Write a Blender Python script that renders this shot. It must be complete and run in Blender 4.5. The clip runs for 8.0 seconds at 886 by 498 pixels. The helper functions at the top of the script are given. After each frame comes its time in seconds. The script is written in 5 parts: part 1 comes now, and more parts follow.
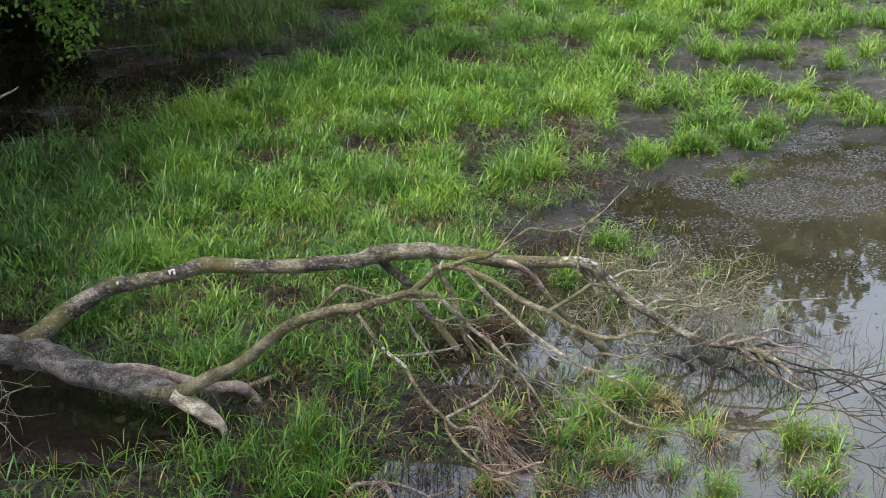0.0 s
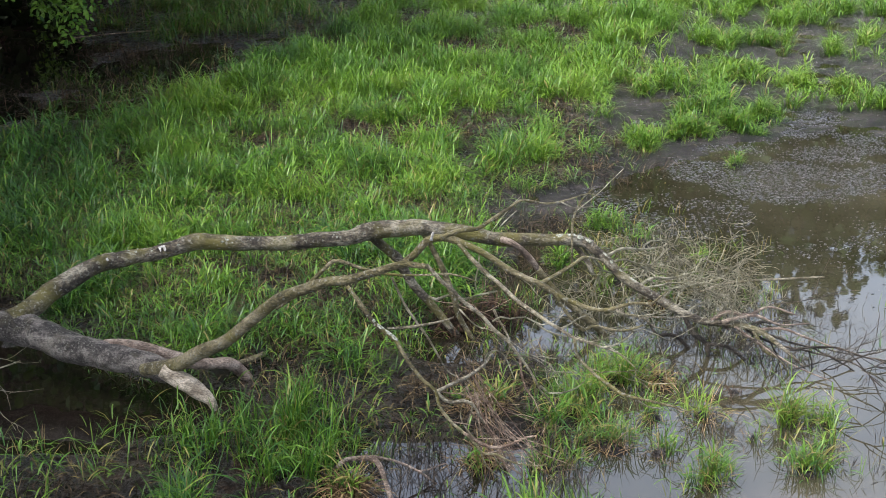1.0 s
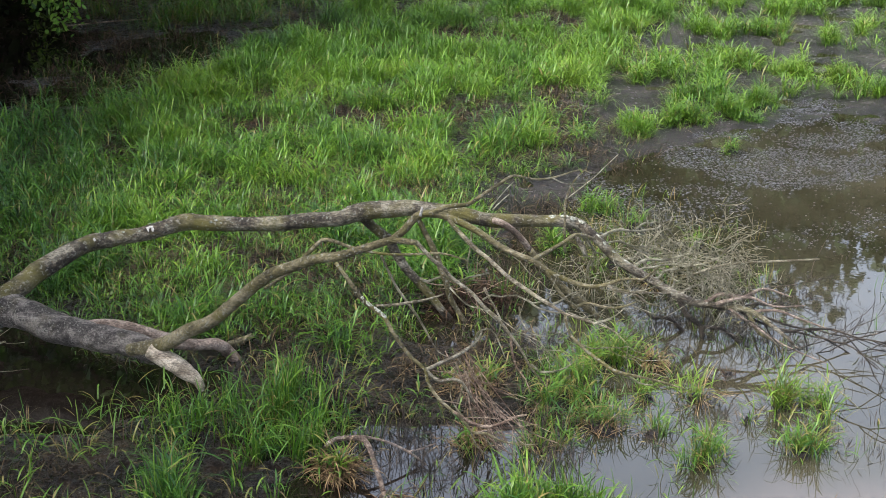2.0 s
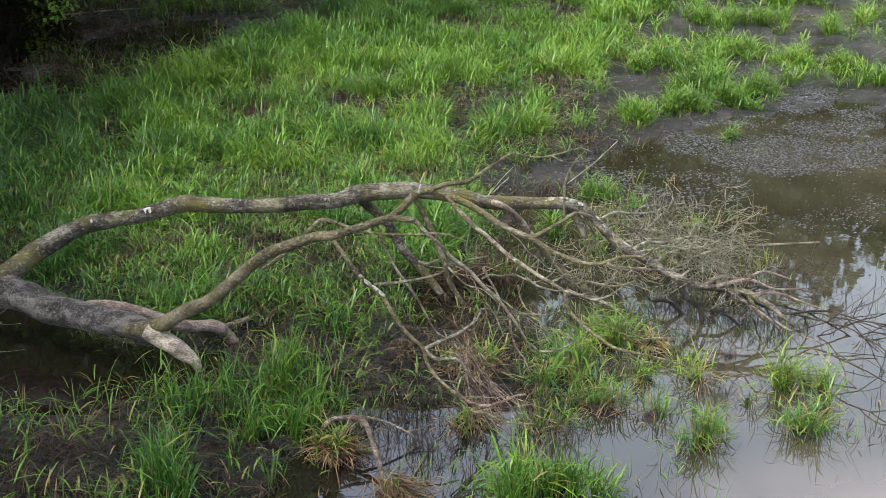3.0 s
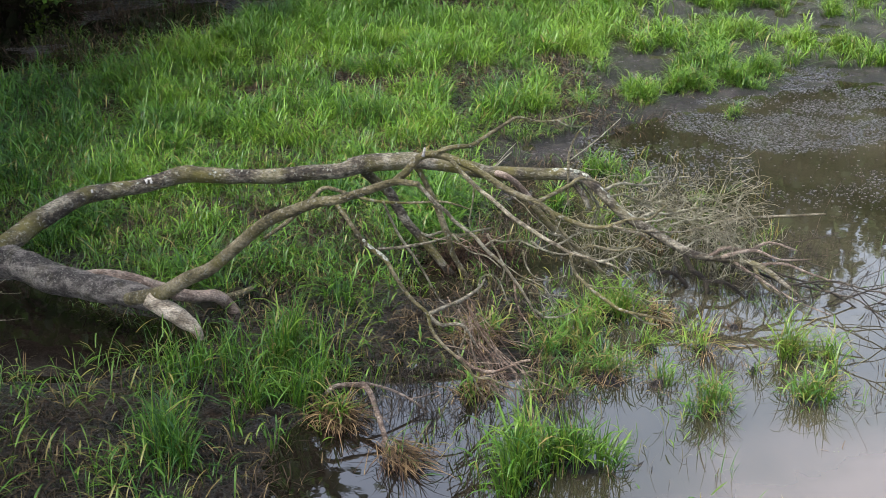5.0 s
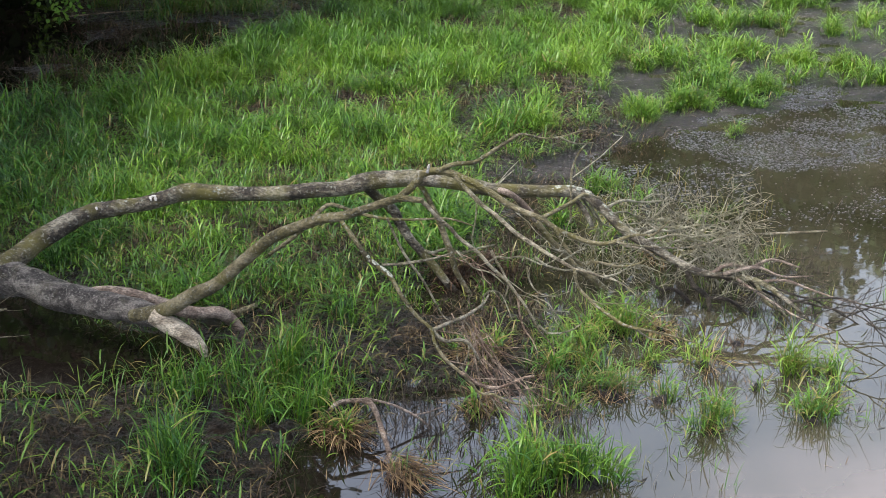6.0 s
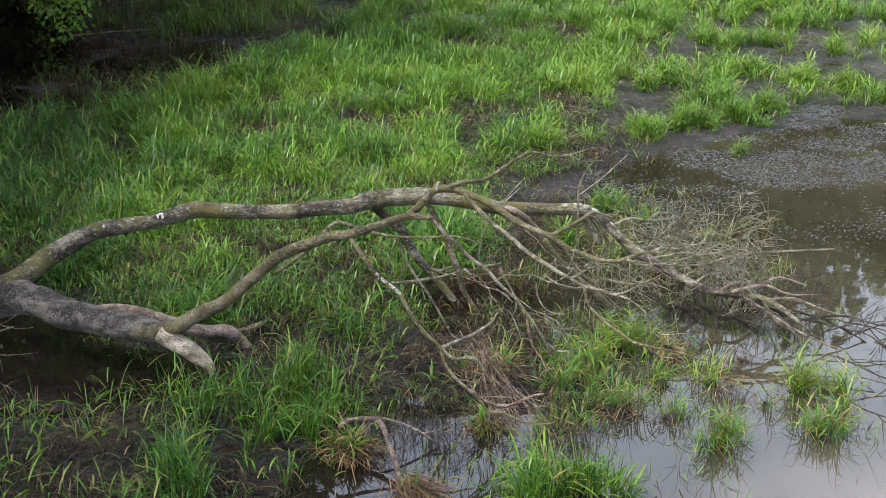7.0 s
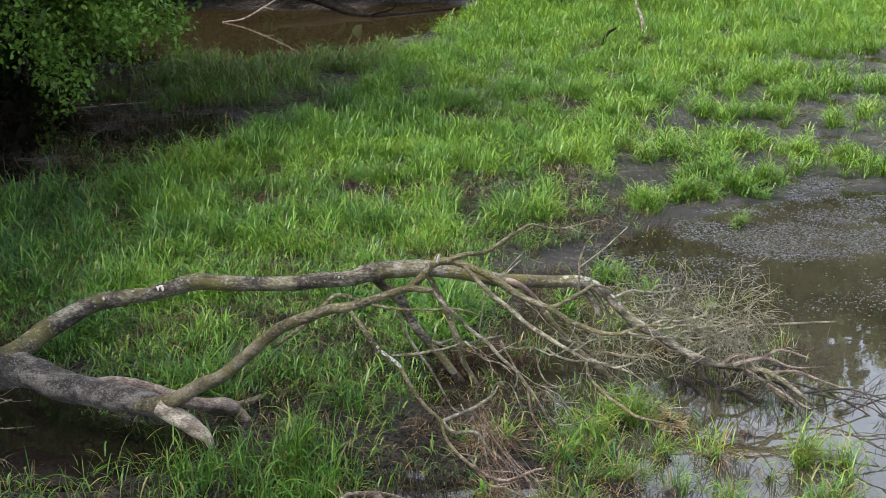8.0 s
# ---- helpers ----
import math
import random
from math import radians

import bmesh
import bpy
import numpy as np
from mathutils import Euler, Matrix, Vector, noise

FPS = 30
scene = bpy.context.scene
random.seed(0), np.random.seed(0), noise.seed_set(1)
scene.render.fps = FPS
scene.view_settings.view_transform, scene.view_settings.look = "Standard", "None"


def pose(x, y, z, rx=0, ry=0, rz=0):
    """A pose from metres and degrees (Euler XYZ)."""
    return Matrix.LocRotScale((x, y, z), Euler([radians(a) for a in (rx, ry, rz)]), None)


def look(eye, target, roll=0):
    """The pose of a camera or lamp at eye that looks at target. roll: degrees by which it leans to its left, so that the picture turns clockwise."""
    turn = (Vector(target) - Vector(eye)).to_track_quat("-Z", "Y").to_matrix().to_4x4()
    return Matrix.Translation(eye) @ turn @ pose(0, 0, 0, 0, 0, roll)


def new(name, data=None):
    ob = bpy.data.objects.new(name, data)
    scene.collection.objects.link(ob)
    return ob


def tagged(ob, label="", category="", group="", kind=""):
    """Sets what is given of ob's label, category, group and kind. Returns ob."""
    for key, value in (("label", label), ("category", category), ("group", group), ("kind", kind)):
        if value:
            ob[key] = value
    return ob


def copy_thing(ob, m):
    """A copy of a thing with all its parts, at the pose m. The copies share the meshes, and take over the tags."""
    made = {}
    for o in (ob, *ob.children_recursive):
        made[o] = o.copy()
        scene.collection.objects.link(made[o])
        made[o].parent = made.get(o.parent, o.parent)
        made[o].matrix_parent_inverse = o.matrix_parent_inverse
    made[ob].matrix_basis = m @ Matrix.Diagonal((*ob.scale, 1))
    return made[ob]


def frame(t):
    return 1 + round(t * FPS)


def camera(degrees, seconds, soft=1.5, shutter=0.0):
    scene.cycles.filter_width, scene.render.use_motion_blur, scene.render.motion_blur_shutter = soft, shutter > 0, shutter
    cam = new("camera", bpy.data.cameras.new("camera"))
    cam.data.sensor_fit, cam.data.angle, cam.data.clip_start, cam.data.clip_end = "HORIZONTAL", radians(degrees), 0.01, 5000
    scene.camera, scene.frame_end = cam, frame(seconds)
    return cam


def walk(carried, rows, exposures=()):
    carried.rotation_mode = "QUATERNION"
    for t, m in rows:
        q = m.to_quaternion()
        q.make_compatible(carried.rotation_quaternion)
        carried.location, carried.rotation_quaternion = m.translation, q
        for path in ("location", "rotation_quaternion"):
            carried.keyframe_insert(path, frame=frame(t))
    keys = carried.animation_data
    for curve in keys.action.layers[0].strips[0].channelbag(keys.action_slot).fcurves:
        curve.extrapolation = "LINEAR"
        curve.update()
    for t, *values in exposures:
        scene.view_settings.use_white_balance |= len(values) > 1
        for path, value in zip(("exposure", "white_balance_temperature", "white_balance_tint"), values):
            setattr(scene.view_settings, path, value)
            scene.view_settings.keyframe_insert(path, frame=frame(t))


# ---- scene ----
cam = camera(37.9, 8.0, soft=0.6)
PATH = [
    (0, (0.273, -11.163, 5.575), (0.343, -9.307, 4.835), 0.7),
    (0.5, (0.292, -11.171, 5.46), (0.362, -9.315, 4.718), 0.7),
    (1, (0.331, -11.144, 5.364), (0.403, -9.289, 4.62), 0.8),
    (1.5, (0.374, -11.102, 5.262), (0.449, -9.247, 4.517), 0.9),
    (2.8, (0.399, -11.08, 5.035), (0.476, -9.227, 4.287), 0.95),
    (3, (0.4, -11.08, 5.01), (0.477, -9.227, 4.261), 1.0),
    (3.5, (0.402, -11.071, 4.928), (0.479, -9.218, 4.179), 1.0),
    (4, (0.369, -11.075, 4.864), (0.447, -9.223, 4.113), 1.0),
    (4.5, (0.373, -11.074, 4.794), (0.451, -9.223, 4.042), 1.1),
    (4.7, (0.372, -11.077, 4.784), (0.4505, -9.225, 4.027), 1.05),
    (5.8, (0.348, -11.128, 4.768), (0.4258, -9.2691, 4.0293), 1),
    (6, (0.338, -11.132, 4.764), (0.416, -9.27, 4.037), 1.0),
    (6.5, (0.307, -11.133, 4.752), (0.384, -9.266, 4.039), 1.0),
    (7, (0.274, -11.125, 4.75), (0.352, -9.253, 4.051), 1.0),
    (7.5, (0.257, -11.112, 4.748), (0.335, -9.218, 4.112), 1.0),
    (8, (0.272, -11.104, 4.754), (0.349, -9.196, 4.159), 1.0),
]
walk(cam, [(t, look(eye, to, roll)) for t, eye, to, roll in PATH], [(0, 1.79, 6500, 10), (8, 1.79, 6500, 10)])

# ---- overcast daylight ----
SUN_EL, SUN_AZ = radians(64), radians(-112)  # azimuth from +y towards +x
world = bpy.data.worlds.new("overcast_sky")
scene.world = world
world.use_nodes = True
wn = world.node_tree
sky = wn.nodes.new("ShaderNodeTexSky")
sky.sky_type, sky.sun_disc = "NISHITA", False
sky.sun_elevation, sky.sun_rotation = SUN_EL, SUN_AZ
sky.air_density, sky.dust_density, sky.ozone_density = 1.0, 4.0, 1.0
grey = wn.nodes.new("ShaderNodeHueSaturation")
grey.inputs["Saturation"].default_value = 0.6
wn.links.new(sky.outputs[0], grey.inputs["Color"])
backing = wn.nodes["Background"]
backing.inputs["Strength"].default_value = 0.21
wn.links.new(grey.outputs[0], backing.inputs["Color"])
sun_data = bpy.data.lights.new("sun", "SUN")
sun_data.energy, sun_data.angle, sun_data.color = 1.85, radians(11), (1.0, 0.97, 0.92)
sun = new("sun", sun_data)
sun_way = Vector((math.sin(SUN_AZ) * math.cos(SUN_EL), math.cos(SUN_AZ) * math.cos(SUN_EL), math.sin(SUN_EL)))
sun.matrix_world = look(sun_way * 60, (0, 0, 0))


# ---- materials ----
def material(name):
    m = bpy.data.materials.new(name)
    m.use_nodes = True
    return m, m.node_tree.nodes, m.node_tree.links, m.node_tree.nodes["Principled BSDF"]


def ramp(nodes, stops):
    r = nodes.new("ShaderNodeValToRGB")
    e = r.color_ramp.elements
    while len(e) < len(stops):
        e.new(0.5)
    for el, (p, c) in zip(e, stops):
        el.position, el.color = p, (*c, 1)
    return r


def noise_tex(nodes, links, scale, detail=4, rough=0.6, where=None, stretch=None):
    n = nodes.new("ShaderNodeTexNoise")
    n.inputs["Scale"].default_value, n.inputs["Detail"].default_value, n.inputs["Roughness"].default_value = scale, detail, rough
    geo = nodes.new("ShaderNodeNewGeometry")
    src = geo.outputs["Position"]
    if where == "object":
        src = nodes.new("ShaderNodeTexCoord").outputs["Object"]
    if stretch:
        mp = nodes.new("ShaderNodeMapping")
        mp.inputs["Scale"].default_value = stretch
        links.new(src, mp.inputs["Vector"])
        src = mp.outputs["Vector"]
    links.new(src, n.inputs["Vector"])
    return n


def mix(nodes, links, a, b, fac, mode="MIX"):
    n = nodes.new("ShaderNodeMix")
    n.data_type, n.blend_type = "RGBA", mode
    for sock, val in ((n.inputs[6], a), (n.inputs[7], b), (n.inputs[0], fac)):
        if isinstance(val, (int, float)):
            sock.default_value = val
        elif isinstance(val, tuple):
            sock.default_value = (*val, 1)
        else:
            links.new(val, sock)
    return n.outputs[2]


def bump(nodes, links, height, strength, distance, bsdf):
    b = nodes.new("ShaderNodeBump")
    b.inputs["Strength"].default_value, b.inputs["Distance"].default_value = strength, distance
    links.new(height, b.inputs["Height"])
    links.new(b.outputs[0], bsdf.inputs["Normal"])


def leaf_material(name, stops, dry, translucent=0.4, rough=0.38, gloss=0.26):
    """Blades and leaves: colour by the tone of each blade and by a slow drift over the ground."""
    m, n, l, bsdf = material(name)
    att = n.new("ShaderNodeAttribute")
    att.attribute_name = "tone"
    drift = noise_tex(n, l, 0.45, 3)
    add = n.new("ShaderNodeMath")
    add.operation = "MULTIPLY_ADD"
    l.new(drift.outputs[0], add.inputs[0])
    add.inputs[1].default_value = 0.9
    l.new(att.outputs["Fac"], add.inputs[2])
    sub = n.new("ShaderNodeMath")
    sub.operation = "SUBTRACT"
    l.new(add.outputs[0], sub.inputs[0])
    sub.inputs[1].default_value = 0.45
    r = ramp(n, stops)
    l.new(sub.outputs[0], r.inputs[0])
    col = r.outputs[0]
    att2 = n.new("ShaderNodeAttribute")
    att2.attribute_name = "dry"
    col = mix(n, l, col, dry, att2.outputs["Fac"])
    fine = noise_tex(n, l, 40, 2)
    vary = ramp(n, [(0.3, (0.75, 0.75, 0.75)), (0.7, (1.15, 1.15, 1.15))])
    l.new(fine.outputs[0], vary.inputs[0])
    col = mix(n, l, col, vary.outputs[0], 1.0, "MULTIPLY")
    l.new(col, bsdf.inputs["Base Color"])
    bsdf.inputs["Roughness"].default_value = rough
    bsdf.inputs["Specular IOR Level"].default_value = gloss
    tr = n.new("ShaderNodeBsdfTranslucent")
    l.new(col, tr.inputs["Color"])
    ms = n.new("ShaderNodeMixShader")
    ms.inputs[0].default_value = translucent
    l.new(bsdf.outputs[0], ms.inputs[1])
    l.new(tr.outputs[0], ms.inputs[2])
    l.new(ms.outputs[0], n["Material Output"].inputs["Surface"])
    return m


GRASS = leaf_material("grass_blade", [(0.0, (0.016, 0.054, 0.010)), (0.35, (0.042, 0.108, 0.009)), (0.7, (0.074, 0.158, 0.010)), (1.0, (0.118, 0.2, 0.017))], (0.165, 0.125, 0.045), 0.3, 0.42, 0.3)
REED = leaf_material("broad_blade", [(0.0, (0.016, 0.058, 0.012)), (0.5, (0.046, 0.117, 0.013)), (1.0, (0.105, 0.178, 0.019))], (0.17, 0.13, 0.045), 0.35, 0.4)
STRAW = leaf_material("dead_straw", [(0.0, (0.009, 0.006, 0.0035)), (0.45, (0.028, 0.019, 0.010)), (1.0, (0.13, 0.096, 0.048))], (0.12, 0.085, 0.04), 0.1, 0.7, 0.15)
THATCH = leaf_material("pale_thatch", [(0.0, (0.035, 0.022, 0.011)), (0.5, (0.11, 0.074, 0.036)), (1.0, (0.23, 0.165, 0.085))], (0.15, 0.1, 0.05), 0.1, 0.7, 0.15)
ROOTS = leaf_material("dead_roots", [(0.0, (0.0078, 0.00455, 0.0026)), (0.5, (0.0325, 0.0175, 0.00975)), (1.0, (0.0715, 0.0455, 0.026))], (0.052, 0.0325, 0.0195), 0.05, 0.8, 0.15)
LEAF = leaf_material("tree_leaf", [(0.0, (0.016, 0.055, 0.01)), (0.5, (0.05, 0.13, 0.016)), (1.0, (0.14, 0.25, 0.035))], (0.1, 0.08, 0.025), 0.35, 0.38)
WOODS = leaf_material("far_leaf", [(0.0, (0.015, 0.035, 0.01)), (0.5, (0.025, 0.055, 0.0125)), (1.0, (0.045, 0.075, 0.015))], (0.05, 0.05, 0.02), 0.2, 0.6)


def bark_material(name, dark, mid, light, moss=0.3, lichen=0.5, scale=1.0, even=0.0):
    m, n, l, bsdf = material(name)
    a = noise_tex(n, l, 5 * scale, 10, 0.72, stretch=(0.55, 1, 1))
    r = ramp(n, [(0.44 - 0.03 * even, dark), (0.505, mid), (0.57 + 0.03 * even, light)])
    l.new(a.outputs[0], r.inputs[0])
    fine = noise_tex(n, l, 55 * scale, 6, 0.75, stretch=(0.5, 1, 1))
    fr = ramp(n, [(0.44 - 0.06 * even, (0.5, 0.5, 0.5)), (0.57 + 0.06 * even, (1.4, 1.38, 1.33))])
    l.new(fine.outputs[0], fr.inputs[0])
    col = mix(n, l, r.outputs[0], fr.outputs[0], 1.0, "MULTIPLY")
    mo = noise_tex(n, l, 2.6 * scale, 4, 0.6)
    mr = ramp(n, [(0.56 - 0.12 * moss, (0, 0, 0)), (0.66, (1, 1, 1))])
    l.new(mo.outputs[0], mr.inputs[0])
    mf = n.new("ShaderNodeMath")
    mf.operation = "MULTIPLY"
    l.new(mr.outputs[0], mf.inputs[0])
    mf.inputs[1].default_value = min(0.85, moss * 1.6)
    col = mix(n, l, col, (0.098, 0.088, 0.02), mf.outputs[0])
    li = noise_tex(n, l, 38 * scale, 3, 0.6)
    lr = ramp(n, [(0.61 - 0.06 * lichen, (0, 0, 0)), (0.64, (1, 1, 1))])
    l.new(li.outputs[0], lr.inputs[0])
    lf = n.new("ShaderNodeMath")
    lf.operation = "MULTIPLY"
    l.new(lr.outputs[0], lf.inputs[0])
    lf.inputs[1].default_value = lichen
    col = mix(n, l, col, (0.252, 0.252, 0.222), lf.outputs[0])
    l.new(col, bsdf.inputs["Base Color"])
    bsdf.inputs["Roughness"].default_value = 0.68
    bsdf.inputs["Specular IOR Level"].default_value = 0.25
    both = n.new("ShaderNodeMath")
    both.operation = "ADD"
    l.new(fine.outputs[0], both.inputs[0])
    l.new(a.outputs[0], both.inputs[1])
    bump(n, l, both.outputs[0], 1.0, 0.05, bsdf)
    return m


BARK = bark_material("bark_grey", (0.026, 0.021, 0.016), (0.08, 0.068, 0.05), (0.19, 0.175, 0.14), 0.55, 0.5)
BARK_DARK = bark_material("bark_trunk", (0.0221, 0.0191, 0.0183), (0.068, 0.0603, 0.0578), (0.162, 0.147, 0.138), 0.1, 0.55, 1.6, 0.4)
WET_WOOD = bark_material("wet_wood", (0.004, 0.0035, 0.003), (0.009, 0.0075, 0.006), (0.018, 0.015, 0.012), 0.0, 0.0)
WET_WOOD.node_tree.nodes["Principled BSDF"].inputs["Specular IOR Level"].default_value = 0.04
BARK_OLIVE = bark_material("bark_olive", (0.0501, 0.0429, 0.0215), (0.107, 0.0929, 0.0486), (0.2, 0.176, 0.115), 0.5, 0.6, 1.0, 0.8)
BARK_PALE = bark_material("wood_bare", (0.19, 0.155, 0.12), (0.38, 0.33, 0.265), (0.56, 0.5, 0.42), 0.05, 0.1, 1.6, 0.6)
BARK_RED = bark_material("wood_reddish", (0.1, 0.072, 0.058), (0.205, 0.158, 0.132), (0.32, 0.265, 0.228), 0.02, 0.15, 1.6, 0.5)
TWIG = bark_material("twig_bark", (0.0896, 0.0845, 0.0601), (0.202, 0.193, 0.143), (0.376, 0.362, 0.291), 0.35, 0.4, 2.0, 0.8)
BARK_TWIG = bark_material("bark_slender", (0.075, 0.0625, 0.0425), (0.169, 0.147, 0.106), (0.338, 0.312, 0.244), 0.3, 0.75, 1.5, 0.7)
TWIG_DARK = bark_material("twig_wet", (0.0193, 0.0154, 0.0132), (0.044, 0.0352, 0.0286), (0.0935, 0.077, 0.0605), 0.0, 0.1, 2.0)
TWIG_RED = bark_material("twig_reddish", (0.0928, 0.058, 0.0441), (0.209, 0.147, 0.115), (0.348, 0.273, 0.218), 0.0, 0.1, 2.0)

MUD, n, l, bsdf = material("wet_mud")
a = noise_tex(n, l, 1.3, 6, 0.65)
b = noise_tex(n, l, 16, 9, 0.78)
r = ramp(n, [(0.4, (0.005, 0.0036, 0.0026)), (0.52, (0.013, 0.0092, 0.0066)), (0.64, (0.030, 0.021, 0.014))])
l.new(a.outputs[0], r.inputs[0])
fr = ramp(n, [(0.44, (0.4, 0.4, 0.4)), (0.58, (1.9, 1.8, 1.7))])
l.new(b.outputs[0], fr.inputs[0])
# mud colour turns greyer and paler from x 0.6 to 1.9
grey_mud = ramp(n, [(0.4, (0.0092, 0.008, 0.0082)), (0.52, (0.0225, 0.0195, 0.02)), (0.64, (0.047, 0.041, 0.0415))])
l.new(a.outputs[0], grey_mud.inputs[0])
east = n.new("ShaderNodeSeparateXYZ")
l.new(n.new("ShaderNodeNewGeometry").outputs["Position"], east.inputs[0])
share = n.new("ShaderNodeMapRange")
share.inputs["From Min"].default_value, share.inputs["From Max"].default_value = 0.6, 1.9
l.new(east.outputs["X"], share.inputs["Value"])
soil = mix(n, l, r.outputs[0], grey_mud.outputs[0], share.outputs[0])
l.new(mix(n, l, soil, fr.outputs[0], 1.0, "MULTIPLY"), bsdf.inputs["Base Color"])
shine = ramp(n, [(0.45, (0.75, 0.75, 0.75)), (0.53, (0.1, 0.1, 0.1))])
rr = ramp(n, [(0.40, (0.15, 0.15, 0.15)), (0.46, (0.34, 0.34, 0.34)), (0.54, (0.8, 0.8, 0.8))])
wetness = noise_tex(n, l, 6, 6, 0.7)
height = n.new("ShaderNodeSeparateXYZ")
l.new(n.new("ShaderNodeNewGeometry").outputs["Position"], height.inputs[0])
drier = n.new("ShaderNodeMapRange")
drier.inputs["From Min"].default_value, drier.inputs["From Max"].default_value = 0.045, 0.15
drier.inputs["To Min"].default_value, drier.inputs["To Max"].default_value = -0.06, 0.05
l.new(height.outputs["Z"], drier.inputs["Value"])
damp = n.new("ShaderNodeMath")
damp.operation = "ADD"
sheen = n.new("ShaderNodeMath")
sheen.operation, sheen.inputs[1].default_value = "MULTIPLY_ADD", -0.13
l.new(share.outputs[0], sheen.inputs[0])
l.new(wetness.outputs[0], sheen.inputs[2])
l.new(sheen.outputs[0], damp.inputs[0])
l.new(drier.outputs[0], damp.inputs[1])
l.new(damp.outputs[0], rr.inputs[0])
l.new(damp.outputs[0], shine.inputs[0])
l.new(shine.outputs[0], bsdf.inputs["Specular IOR Level"])
l.new(rr.outputs[0], bsdf.inputs["Roughness"])
bump(n, l, b.outputs[0], 1.0, 0.12, bsdf)

WATER, n, l, bsdf = material("murky_water")
murk = noise_tex(n, l, 0.35, 4, 0.6)
r = ramp(n, [(0.38, (0.012, 0.011, 0.006)), (0.66, (0.032, 0.029, 0.019))])
l.new(murk.outputs[0], r.inputs[0])
geo = n.new("ShaderNodeNewGeometry")
sep = n.new("ShaderNodeSeparateXYZ")
l.new(geo.outputs["Position"], sep.inputs[0])
far = n.new("ShaderNodeMapRange")
far.inputs["From Min"].default_value, far.inputs["From Max"].default_value = 14, 18
l.new(sep.outputs["Y"], far.inputs["Value"])
# water colour goes nearly black from x 2.3 down to 0.6
dark_left = n.new("ShaderNodeMapRange")
dark_left.inputs["From Min"].default_value, dark_left.inputs["From Max"].default_value = 2.3, 0.6
l.new(sep.outputs["X"], dark_left.inputs["Value"])
apart = n.new("ShaderNodeVectorMath")
apart.operation = "DISTANCE"
l.new(geo.outputs["Position"], apart.inputs[0])
apart.inputs[1].default_value = (4.1, -5.2, 0)
drift = n.new("ShaderNodeMath")
drift.operation = "MULTIPLY_ADD"
l.new(noise_tex(n, l, 0.7, 4, 0.55).outputs[0], drift.inputs[0])
drift.inputs[1].default_value = 2.2
l.new(apart.outputs["Value"], drift.inputs[2])
silt = n.new("ShaderNodeMapRange")
silt.interpolation_type = "SMOOTHSTEP"
silt.inputs["From Min"].default_value, silt.inputs["From Max"].default_value = 3.9, 2.9
l.new(drift.outputs[0], silt.inputs["Value"])
cloudy = mix(n, l, r.outputs[0], (0.070, 0.058, 0.048), silt.outputs[0])
blended = mix(n, l, cloudy, (0.006, 0.0045, 0.0035), dark_left.outputs[0])
l.new(mix(n, l, blended, (0.018, 0.0132, 0.0062), far.outputs[0]), bsdf.inputs["Base Color"])
bsdf.inputs["Roughness"].default_value = 0.02
bsdf.inputs["IOR"].default_value = 1.72
bump(n, l, noise_tex(n, l, 5, 3, 0.5).outputs[0], 0.02, 0.02, bsdf)

SCUM, n, l, bsdf = material("floating_scum")
att = n.new("ShaderNodeAttribute")
att.attribute_name = "tone"
r = ramp(n, [(0.0, (0.005, 0.005, 0.004)), (0.5, (0.016, 0.017, 0.018)), (1.0, (0.075, 0.079, 0.083))])
l.new(att.outputs["Fac"], r.inputs[0])
l.new(r.outputs[0], bsdf.inputs["Base Color"])
bsdf.inputs["Roughness"].default_value = 0.3

CHALK, n, l, bsdf = material("dried_white_splash")
r = ramp(n, [(0.38, (0.12, 0.115, 0.105)), (0.55, (0.24, 0.235, 0.22))])
l.new(noise_tex(n, l, 45, 5, 0.7).outputs[0], r.inputs[0])
l.new(r.outputs[0], bsdf.inputs["Base Color"])
bsdf.inputs["Roughness"].default_value = 0.8

LICHEN, n, l, bsdf = material("lichen_crust")
r = ramp(n, [(0.44, (0.06, 0.064, 0.045)), (0.58, (0.21, 0.218, 0.185))])
l.new(noise_tex(n, l, 70, 5, 0.7).outputs[0], r.inputs[0])
l.new(r.outputs[0], bsdf.inputs["Base Color"])
bsdf.inputs["Roughness"].default_value = 0.9


